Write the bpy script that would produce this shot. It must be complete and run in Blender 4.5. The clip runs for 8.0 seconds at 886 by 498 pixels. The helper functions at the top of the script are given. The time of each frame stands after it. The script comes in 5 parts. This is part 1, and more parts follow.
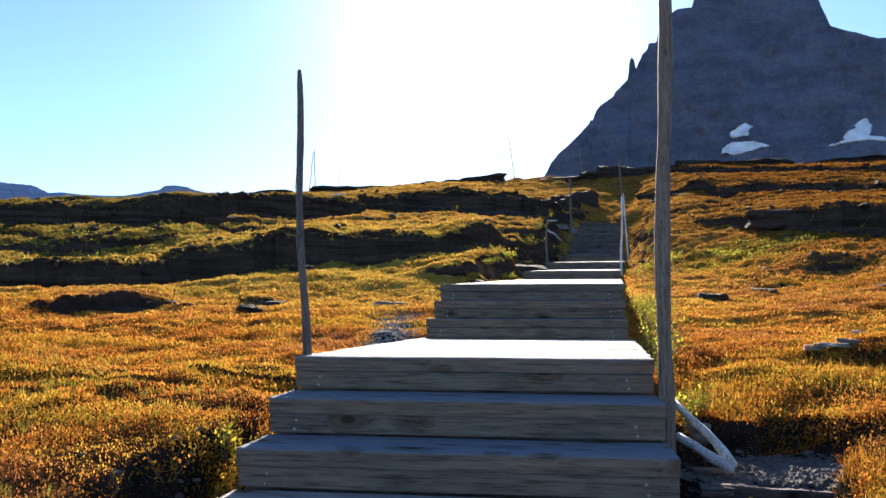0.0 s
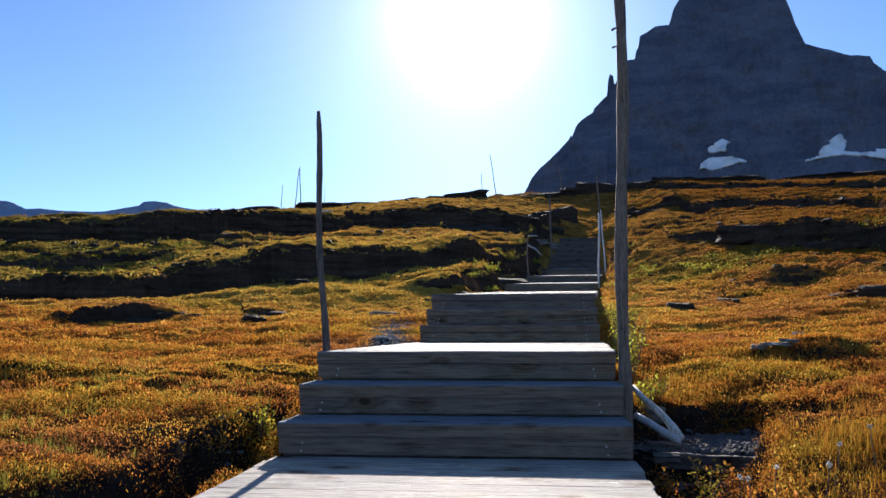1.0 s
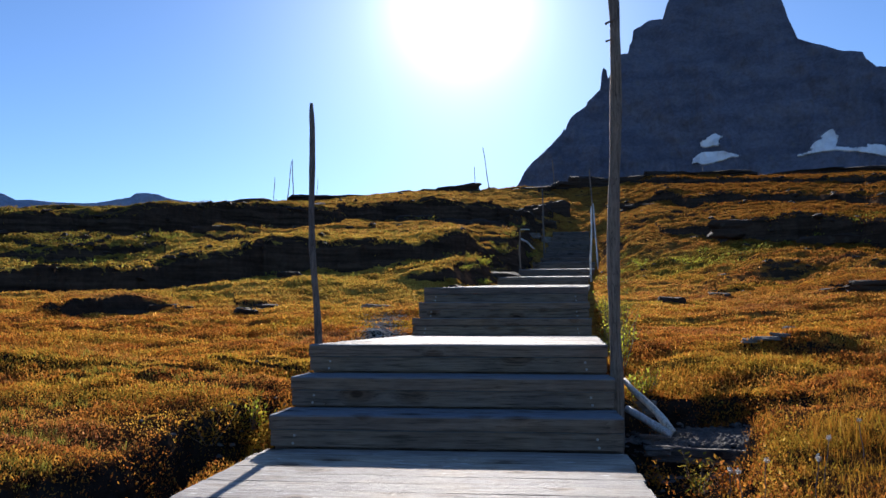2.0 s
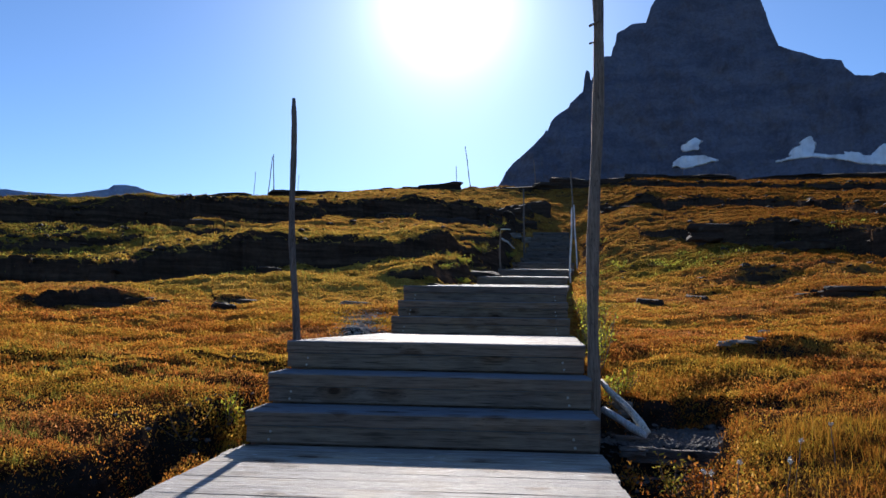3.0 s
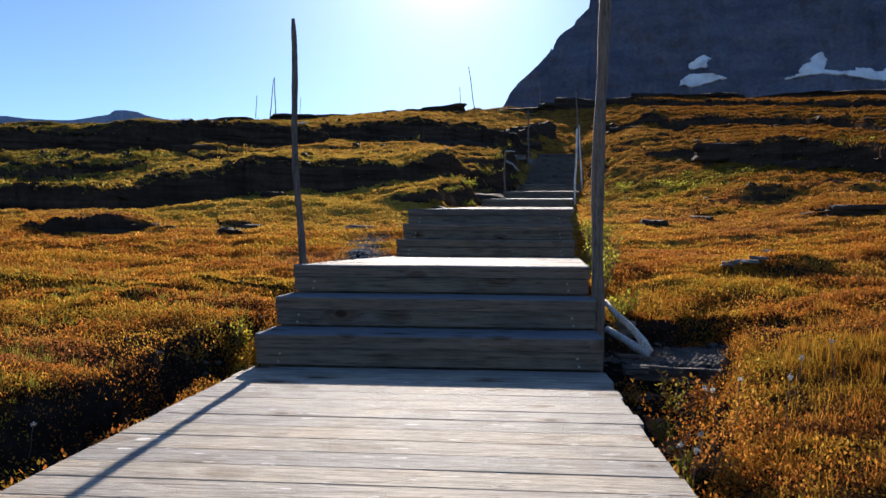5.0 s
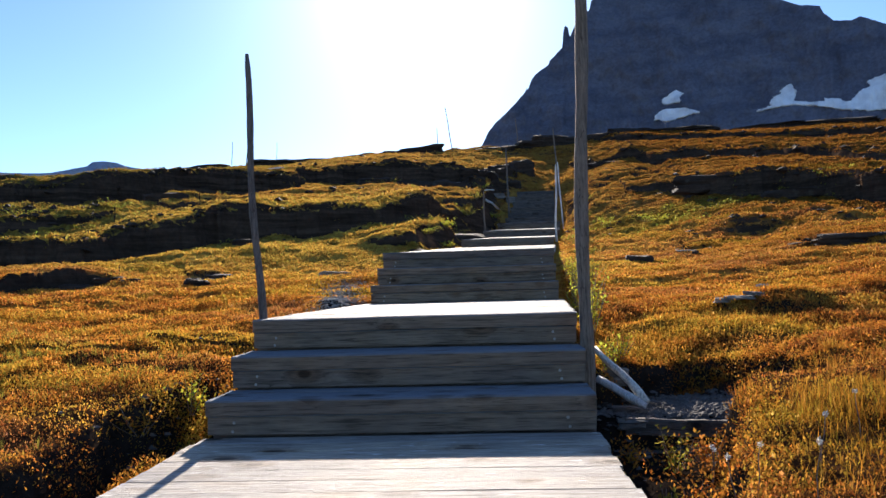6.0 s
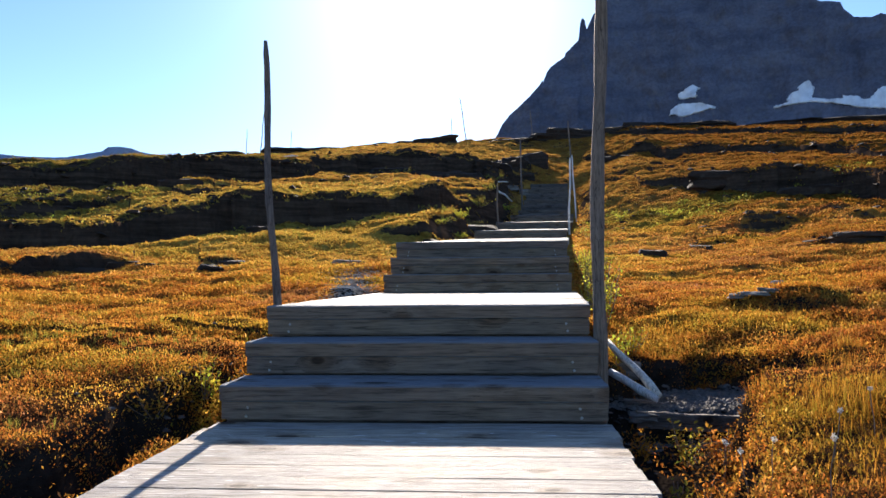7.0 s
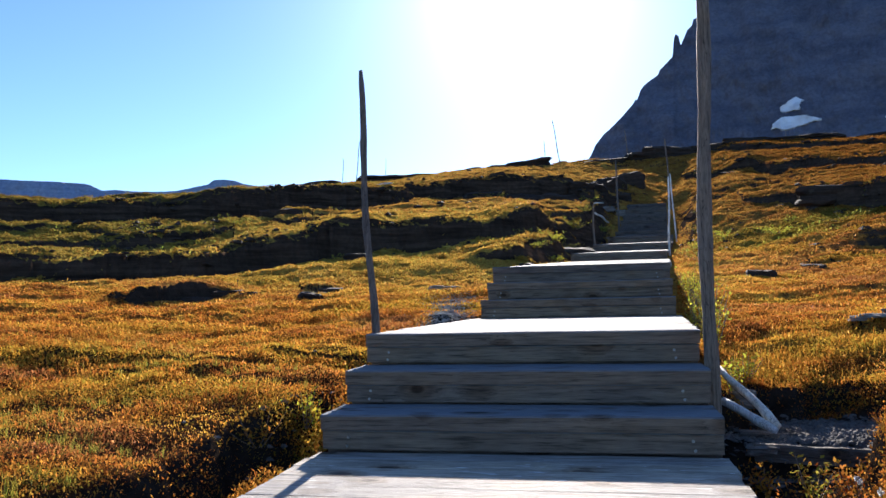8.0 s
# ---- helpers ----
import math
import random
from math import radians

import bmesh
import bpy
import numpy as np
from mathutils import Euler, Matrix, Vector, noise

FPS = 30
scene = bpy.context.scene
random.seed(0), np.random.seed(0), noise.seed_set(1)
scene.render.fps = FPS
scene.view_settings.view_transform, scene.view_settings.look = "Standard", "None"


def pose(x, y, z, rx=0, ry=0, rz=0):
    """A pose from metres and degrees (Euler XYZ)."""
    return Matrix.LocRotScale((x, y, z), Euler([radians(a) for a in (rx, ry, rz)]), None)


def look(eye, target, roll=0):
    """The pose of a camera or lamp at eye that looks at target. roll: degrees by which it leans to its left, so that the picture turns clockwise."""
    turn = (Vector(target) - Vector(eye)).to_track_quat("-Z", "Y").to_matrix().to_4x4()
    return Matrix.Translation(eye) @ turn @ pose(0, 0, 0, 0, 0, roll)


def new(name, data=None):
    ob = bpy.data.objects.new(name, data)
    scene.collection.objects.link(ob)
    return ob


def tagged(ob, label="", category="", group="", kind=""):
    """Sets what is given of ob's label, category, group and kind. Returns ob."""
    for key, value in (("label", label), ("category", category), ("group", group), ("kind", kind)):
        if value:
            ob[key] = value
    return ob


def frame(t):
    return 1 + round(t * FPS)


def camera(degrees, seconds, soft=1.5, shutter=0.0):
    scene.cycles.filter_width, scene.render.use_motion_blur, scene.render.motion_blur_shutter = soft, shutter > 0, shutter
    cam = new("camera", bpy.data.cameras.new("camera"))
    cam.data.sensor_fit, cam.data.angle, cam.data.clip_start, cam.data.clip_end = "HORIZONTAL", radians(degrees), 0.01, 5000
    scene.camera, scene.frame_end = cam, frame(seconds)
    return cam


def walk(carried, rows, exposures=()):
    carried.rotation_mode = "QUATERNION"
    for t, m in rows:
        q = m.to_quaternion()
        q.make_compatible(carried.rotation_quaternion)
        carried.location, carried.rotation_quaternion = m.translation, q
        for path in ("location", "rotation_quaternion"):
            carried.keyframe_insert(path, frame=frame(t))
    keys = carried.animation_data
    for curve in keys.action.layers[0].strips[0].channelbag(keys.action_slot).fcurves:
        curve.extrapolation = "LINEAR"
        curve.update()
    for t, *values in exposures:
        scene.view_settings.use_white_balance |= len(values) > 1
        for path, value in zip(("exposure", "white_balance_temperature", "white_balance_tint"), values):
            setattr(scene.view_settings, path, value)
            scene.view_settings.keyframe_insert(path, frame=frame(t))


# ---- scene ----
cam = camera(58.12, 8.0, 1.5)
PATH = (
    (0, pose(0.439, -3.415, 0.794, 94.21, -0.05, 7.83)),
    (0.5, pose(0.466, -3.679, 0.779, 95.19, 0.11, 7.09)),
    (1, pose(0.450, -4.283, 0.712, 95.30, 0.26, 6.51)),
    (1.5, pose(0.450, -4.283, 0.712, 94.60, 0.24, 6.19)),
    (2.8, pose(0.450, -4.283, 0.712, 95.22, -0.76, 4.87)),
    (3, pose(0.450, -4.283, 0.712, 94.70, -0.91, 4.46)),
    (3.5, pose(0.450, -4.283, 0.712, 92.16, -1.02, 4.92)),
    (4, pose(0.450, -4.283, 0.712, 89.68, -1.17, 4.72)),
    (4.2, pose(0.450, -4.283, 0.712, 89.65, -1.99, 3.86)),
    (5.3, pose(0.450, -4.283, 0.712, 89.09, 0.50, 4.57)),
    (5.5, pose(0.450, -4.283, 0.712, 91.54, 0.65, 3.20)),
    (6, pose(0.477, -3.849, 0.750, 92.06, 1.61, 3.60)),
    (6.5, pose(0.475, -3.861, 0.748, 91.75, -0.27, 3.59)),
    (7, pose(0.460, -3.855, 0.742, 91.44, 0.49, 4.41)),
    (7.5, pose(0.438, -3.849, 0.743, 91.97, 1.48, 9.74)),
    (8, pose(0.429, -3.775, 0.755, 93.27, 1.31, 11.22)),
)
walk(cam, PATH, ((0.0, 1.42, 6850, 14), (0.5, 1.15, 6650, 14), (1.0, 0.75, 6350, 14), (3.0, 0.45, 6200, 14), (3.5, 0.36, 6200, 14), (4.0, 0.44, 6700, 14), (5.3, 0.75, 6600, 14), (5.5, 0.91, 6650, 14), (6.0, 1.07, 6750, 14), (7.0, 1.17, 6800, 14), (7.5, 1.18, 6600, 14), (8.0, 1.1, 6350, 14)))

# ---- world, sun, exposure ----
SUN_AZ, SUN_EL = -4.6, 22.0
sun_dir = Vector((math.sin(radians(SUN_AZ)) * math.cos(radians(SUN_EL)), math.cos(radians(SUN_AZ)) * math.cos(radians(SUN_EL)), math.sin(radians(SUN_EL))))
world = bpy.data.worlds.new("sky")
scene.world = world
world.use_nodes = True
wt = world.node_tree
sky = wt.nodes.new("ShaderNodeTexSky")
sky.sky_type = "NISHITA"
sky.sun_disc = False
sky.sun_elevation = radians(SUN_EL)
sky.sun_rotation = radians(SUN_AZ)
sky.altitude = 2100
sky.air_density = 1.0
sky.dust_density = 0.8
sky.ozone_density = 2.5
wt.nodes["Background"].inputs["Strength"].default_value = 0.085
# the aureole: bright haze round the low sun
coord = wt.nodes.new("ShaderNodeTexCoord")
dot = wt.nodes.new("ShaderNodeVectorMath")
dot.operation = "DOT_PRODUCT"
dot.inputs[1].default_value = sun_dir
wt.links.new(coord.outputs["Generated"], dot.inputs[0])
glow = None
for power, gain in ((60.0, 2.8), (420.0, 11.0)):
    p = wt.nodes.new("ShaderNodeMath")
    p.operation, p.inputs[1].default_value = "POWER", power
    q = wt.nodes.new("ShaderNodeMath")
    q.operation, q.inputs[1].default_value = "MULTIPLY", gain
    clampd = wt.nodes.new("ShaderNodeMath")
    clampd.operation, clampd.inputs[1].default_value = "MAXIMUM", 0.0
    wt.links.new(dot.outputs["Value"], clampd.inputs[0])
    wt.links.new(clampd.outputs[0], p.inputs[0])
    wt.links.new(p.outputs[0], q.inputs[0])
    if glow:
        total = wt.nodes.new("ShaderNodeMath")
        wt.links.new(glow, total.inputs[0])
        wt.links.new(q.outputs[0], total.inputs[1])
        glow = total.outputs[0]
    else:
        glow = q.outputs[0]
tint = wt.nodes.new("ShaderNodeMix")
tint.data_type, tint.blend_type = "RGBA", "MULTIPLY"
tint.inputs["Factor"].default_value = 1.0
tint.inputs["B"].default_value = (0.76, 0.97, 1.18, 1)
wt.links.new(sky.outputs["Color"], tint.inputs["A"])
both = wt.nodes.new("ShaderNodeMix")
both.data_type, both.blend_type = "RGBA", "ADD"
both.inputs["Factor"].default_value = 1.0
wt.links.new(tint.outputs["Result"], both.inputs["A"])
wt.links.new(glow, both.inputs["B"])
wt.links.new(both.outputs["Result"], wt.nodes["Background"].inputs["Color"])
sun_data = bpy.data.lights.new("sun", "SUN")
sun_data.energy = 5.0
sun_data.angle = radians(0.5)
sun_data.color = (1.0, 0.93, 0.82)
sun = new("sun", sun_data)
sun.matrix_world = look(sun_dir * 60, (0, 0, 0))

# ---- small tools ----
rng = np.random.default_rng(7)
LATTICE = rng.random((256, 256))


def vnoise(x, y):
    """Smooth value noise of unit cell, -1 to 1."""
    x, y = np.asarray(x, float), np.asarray(y, float)
    xi, yi = np.floor(x).astype(int), np.floor(y).astype(int)
    u, v = x - xi, y - yi
    u, v = u * u * (3 - 2 * u), v * v * (3 - 2 * v)
    a, b = LATTICE[xi & 255, yi & 255], LATTICE[(xi + 1) & 255, yi & 255]
    c, d = LATTICE[xi & 255, (yi + 1) & 255], LATTICE[(xi + 1) & 255, (yi + 1) & 255]
    return 2 * ((a * (1 - u) + b * u) * (1 - v) + (c * (1 - u) + d * u) * v) - 1


def fnoise(x, y, octaves=4):
    total, amp = 0, 1.0
    for k in range(octaves):
        total = total + amp * vnoise(x * 2 ** k + 17.3 * k, y * 2 ** k + 5.1 * k)
        amp *= 0.5
    return total


def sstep(a, b, v):
    v = np.clip((v - a) / (b - a), 0, 1)
    return v * v * (3 - 2 * v)


def mesh_np(name, verts, faces, smooth=True):
    """A mesh from arrays; faces is an (n, 3) or (n, 4) array."""
    me = bpy.data.meshes.new(name)
    faces = np.asarray(faces, np.int32)
    n, k = faces.shape
    me.vertices.add(len(verts))
    me.vertices.foreach_set("co", np.asarray(verts, np.float32).ravel())
    me.loops.add(n * k)
    me.loops.foreach_set("vertex_index", faces.ravel())
    me.polygons.add(n)
    me.polygons.foreach_set("loop_start", np.arange(0, n * k, k, dtype=np.int32))
    me.polygons.foreach_set("use_smooth", np.full(n, smooth))
    me.update()
    return me


def part(name, data, material, parent=None, label="", m=None):
    """One mesh object, a part of parent or a thing of its own."""
    if isinstance(data, bmesh.types.BMesh):
        me = bpy.data.meshes.new(name)
        data.to_mesh(me)
        data.free()
        data = me
    if material and not data.materials:
        data.materials.append(material)
    ob = new(name, data)
    if m is not None:
        ob.matrix_basis = m
    if parent:
        ob.parent = parent
    if label:
        ob["label"] = label
    return ob


def thing(name, label, category, group="", kind="", m=None):
    ob = new(name)
    if m is not None:
        ob.matrix_basis = m
    return tagged(ob, label, category, group, kind)


# ---- materials ----
def node_material(name):
    mat = bpy.data.materials.new(name)
    mat.use_nodes = True
    nt = mat.node_tree
    return mat, nt, nt.nodes["Principled BSDF"]


def add(nt, kind, **values):
    n = nt.nodes.new(kind)
    for key, v in values.items():
        n.inputs[key.replace("_", " ")].default_value = v
    return n


def ramp(nt, source, stops):
    r = nt.nodes.new("ShaderNodeValToRGB")
    els = r.color_ramp.elements
    while len(els) < len(stops):
        els.new(0.5)
    for e, (p, c) in zip(els, stops):
        e.position, e.color = p, (*c, 1)
    nt.links.new(source, r.inputs[0])
    return r.outputs[0]


def blend(nt, fac, a, b, mode="MIX"):
    n = nt.nodes.new("ShaderNodeMix")
    n.data_type, n.blend_type = "RGBA", mode
    for sock, v in ((n.inputs["Factor"], fac), (n.inputs["A"], a), (n.inputs["B"], b)):
        if isinstance(v, (int, float)):
            sock.default_value = v
        elif isinstance(v, tuple):
            sock.default_value = (*v, 1)
        else:
            nt.links.new(v, sock)
    return n.outputs["Result"]


def math_node(nt, op, a, b=0.0):
    n = nt.nodes.new("ShaderNodeMath")
    n.operation = op
    for sock, v in ((n.inputs[0], a), (n.inputs[1], b)):
        if isinstance(v, (int, float)):
            sock.default_value = v
        else:
            nt.links.new(v, sock)
    return n.outputs[0]


def noise_of(nt, vector, scale, detail=4.0, rough=0.55):
    n = add(nt, "ShaderNodeTexNoise", Scale=scale, Detail=detail, Roughness=rough)
    nt.links.new(vector, n.inputs["Vector"])
    return n.outputs["Fac"]


def bump(nt, height, strength, distance, bsdf):
    b = add(nt, "ShaderNodeBump", Strength=strength, Distance=distance)
    nt.links.new(height, b.inputs["Height"])
    nt.links.new(b.outputs["Normal"], bsdf.inputs["Normal"])


def shifted_object_coords(nt):
    """Object coordinates moved by a random amount for each object, so that alike pieces differ."""
    tc, info = nt.nodes.new("ShaderNodeTexCoord"), nt.nodes.new("ShaderNodeObjectInfo")
    comb = nt.nodes.new("ShaderNodeCombineXYZ")
    r = math_node(nt, "MULTIPLY", info.outputs["Random"], 37.0)
    for k in range(3):
        nt.links.new(r, comb.inputs[k])
    va = nt.nodes.new("ShaderNodeVectorMath")
    nt.links.new(tc.outputs["Object"], va.inputs[0])
    nt.links.new(comb.outputs[0], va.inputs[1])
    return va.outputs[0], info.outputs["Random"]


def scaled(nt, vector, s):
    m = nt.nodes.new("ShaderNodeMapping")
    m.inputs["Scale"].default_value = s
    nt.links.new(vector, m.inputs["Vector"])
    return m.outputs[0]


def wood_material(name, light, dark, rough=0.6, along=(1.2, 22, 22), knots=True, streaky=0.75, gloss=0.4, worn=0.0, bleached=None):
    """Weathered timber: long grain that bows round knots, splits, blotches and, where worn, pale splinters. Upward
    faces may be bleached grey, a tint that also carries the sky's blue light.
    """
    mat, nt, bsdf = node_material(name)
    vec, rnd = shifted_object_coords(nt)
    if knots:
        v = add(nt, "ShaderNodeTexVoronoi", Scale=1.0, Randomness=1.0)
        axes = nt.nodes.new("ShaderNodeSeparateXYZ")
        nt.links.new(vec, axes.inputs[0])
        face = nt.nodes.new("ShaderNodeCombineXYZ")
        nt.links.new(math_node(nt, "MULTIPLY", axes.outputs[0], 3.6), face.inputs[0])
        nt.links.new(math_node(nt, "MULTIPLY", math_node(nt, "ADD", axes.outputs[1], axes.outputs[2]), 6.0), face.inputs[1])
        nt.links.new(face.outputs[0], v.inputs["Vector"])
        cell = nt.nodes.new("ShaderNodeSeparateColor")
        nt.links.new(v.outputs["Color"], cell.inputs[0])
        # only some cells hold a knot, of its own size
        lack = ramp(nt, cell.outputs[0], ((0.5, (0, 0, 0)), (0.53, (1, 1, 1))))
        dist = math_node(nt, "ADD", math_node(nt, "MULTIPLY", v.outputs["Distance"], math_node(nt, "ADD", 0.7, cell.outputs[1])), lack)
        near = ramp(nt, dist, ((0.0, (1, 1, 1)), (0.16, (0.5, 0.5, 0.5)), (0.5, (0, 0, 0))))
        push = nt.nodes.new("ShaderNodeCombineXYZ")
        nt.links.new(math_node(nt, "MULTIPLY", near, 0.03), push.inputs[1])
        nt.links.new(math_node(nt, "MULTIPLY", near, 0.03), push.inputs[2])
        bent = nt.nodes.new("ShaderNodeVectorMath")
        bent.operation = "ADD"
        nt.links.new(vec, bent.inputs[0])
        nt.links.new(push.outputs[0], bent.inputs[1])
        vec2 = bent.outputs[0]
    else:
        vec2 = vec
    grain = noise_of(nt, scaled(nt, vec2, along), 3.0, 6.0, 0.65)
    fine = noise_of(nt, scaled(nt, vec2, (along[0] * 2.5, along[1] * 4, along[2] * 4)), 4.0, 3.0)
    blot = noise_of(nt, vec, 2.3, 3.0)
    col = ramp(nt, grain, ((0.34, dark), (0.47, tuple(0.65 * a + 0.35 * b for a, b in zip(light, dark))), (0.62, light)))
    streak = ramp(nt, fine, ((0.34, (0.45, 0.42, 0.4)), (0.46, (0.95, 0.94, 0.93)), (0.62, (1.15, 1.15, 1.15))))
    col = blend(nt, streaky, col, streak, "MULTIPLY")
    tone = ramp(nt, blot, ((0.3, (0.7, 0.7, 0.73)), (0.5, (1.0, 1.0, 1.0)), (0.7, (1.1, 1.0, 0.86))))
    col = blend(nt, 0.85, col, tone, "MULTIPLY")
    split = noise_of(nt, scaled(nt, vec2, (along[0] * 0.5, along[1] * 1.6, along[2] * 1.6)), 2.0, 3.0, 0.5)
    crack = ramp(nt, split, ((0.485, (1, 1, 1)), (0.5, (0.08, 0.07, 0.06)), (0.515, (1, 1, 1))))
    crack = blend(nt, ramp(nt, noise_of(nt, vec, 2.6, 2.0), ((0.43, (0, 0, 0)), (0.51, (1, 1, 1)))), (1.0, 1.0, 1.0), crack)
    col = blend(nt, 0.85, col, crack, "MULTIPLY")
    vary = ramp(nt, rnd, ((0.0, (0.78, 0.8, 0.84)), (0.35, (1.0, 1.0, 1.0)), (0.7, (1.0, 0.95, 0.86)), (1.0, (1.14, 1.1, 1.02))))
    col = blend(nt, 1.0, col, vary, "MULTIPLY")
    # upward faces: weathered grey with blue skylight mixed into the colour
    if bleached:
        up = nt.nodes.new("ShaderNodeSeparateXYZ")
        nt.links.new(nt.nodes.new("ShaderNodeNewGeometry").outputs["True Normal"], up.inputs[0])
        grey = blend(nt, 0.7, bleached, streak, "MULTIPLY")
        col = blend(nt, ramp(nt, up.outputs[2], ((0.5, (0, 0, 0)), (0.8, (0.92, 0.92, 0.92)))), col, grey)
    if worn:
        chip = noise_of(nt, scaled(nt, vec2, (5.0, 30.0, 30.0)), 1.6, 2.0, 0.5)
        col = blend(nt, ramp(nt, chip, ((0.69, (0, 0, 0)), (0.72, (worn, worn, worn)))), col, (0.9, 0.88, 0.85))
    if knots:
        ring = ramp(nt, dist, ((0.1, (0.85, 0.68, 0.52)), (0.26, (0.58, 0.5, 0.44)), (0.42, (1, 1, 1))))
        col = blend(nt, 0.8, col, ring, "MULTIPLY")
        k = ramp(nt, dist, ((0.06, (0.1, 0.085, 0.075)), (0.14, (0.3, 0.26, 0.23)), (0.18, (1, 1, 1))))
        col = blend(nt, 0.9, col, k, "MULTIPLY")
    nt.links.new(col, bsdf.inputs["Base Color"])
    bsdf.inputs["Roughness"].default_value = rough
    bsdf.inputs["Specular IOR Level"].default_value = gloss
    bump(nt, math_node(nt, "ADD", grain, fine), 0.7, 0.008, bsdf)
    return mat


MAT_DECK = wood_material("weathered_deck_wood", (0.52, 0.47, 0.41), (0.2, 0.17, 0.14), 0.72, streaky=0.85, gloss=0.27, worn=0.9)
# the deck's wood darkened for the steps' shade; upward faces carry skylight
MAT_RISER = wood_material("shaded_weathered_riser", (0.25, 0.187, 0.143), (0.085, 0.065, 0.05), 0.85, streaky=0.42, gloss=0.2, bleached=(0.18, 0.2, 0.225))
MAT_POST = wood_material("post_wood", (0.25, 0.19, 0.15), (0.09, 0.07, 0.055), 0.75, (22, 22, 1.5), False)
MAT_PALE = wood_material("bleached_wood", (0.9, 0.88, 0.83), (0.62, 0.59, 0.54), 0.55, (18, 18, 2.0), False)
MAT_DARKWOOD = wood_material("old_step_wood", (0.17, 0.14, 0.12), (0.05, 0.042, 0.037), 0.8, streaky=0.5)

mat, nt, bsdf = node_material("bolt_steel")
bsdf.inputs["Metallic"].default_value, bsdf.inputs["Roughness"].default_value = 1.0, 0.35
bsdf.inputs["Base Color"].default_value = (0.38, 0.36, 0.34, 1)
MAT_BOLT = mat


def rock_material(name, light, dark, scale=1.0, beds=7.0):
    mat, nt, bsdf = node_material(name)
    pos = nt.nodes.new("ShaderNodeNewGeometry").outputs["Position"]
    strata = noise_of(nt, scaled(nt, pos, (0.5, 0.5, beds)), 1.2 * scale, 6.0, 0.6)
    grain = noise_of(nt, pos, 9.0 * scale, 6.0, 0.65)
    lich = noise_of(nt, pos, 2.6 * scale, 5.0, 0.6)
    col = ramp(nt, strata, ((0.32, dark), (0.62, light)))
    col = blend(nt, 0.6, col, ramp(nt, grain, ((0.3, (0.5, 0.48, 0.47)), (0.65, (1.1, 1.08, 1.05)))), "MULTIPLY")
    col = blend(nt, ramp(nt, lich, ((0.6, (0, 0, 0)), (0.72, (0.3, 0.3, 0.3)))), col, (0.16, 0.15, 0.12))
    nt.links.new(col, bsdf.inputs["Base Color"])
    bsdf.inputs["Roughness"].default_value = 0.85
    bsdf.inputs["Specular IOR Level"].default_value = 0.15
    bump(nt, math_node(nt, "ADD", strata, grain), 0.7, 0.04 / scale, bsdf)
    return mat


MAT_ROCK = rock_material("ledge_rock", (0.07, 0.045, 0.031), (0.02, 0.014, 0.01))
MAT_GREY_ROCK = rock_material("grey_rock", (0.3, 0.27, 0.235), (0.14, 0.122, 0.105), 2.0)
MAT_GRAVEL = rock_material("wet_gravel", (0.17, 0.155, 0.14), (0.035, 0.03, 0.027), 3.0)
MAT_PALE_GRAVEL = rock_material("pale_gravel", (0.46, 0.43, 0.38), (0.26, 0.235, 0.2), 3.0)
# mountain rock pushed towards blue to stand in for distant haze
MAT_MOUNTAIN = rock_material("hazed_mountain_rock", (0.145, 0.152, 0.198), (0.083, 0.09, 0.127), 0.02, 1.3)
# far ridge: blue haze of distance mixed into the rock colour
MAT_RIDGE = rock_material("hazed_ridge_rock", (0.3, 0.36, 0.48), (0.25, 0.3, 0.41), 0.01)


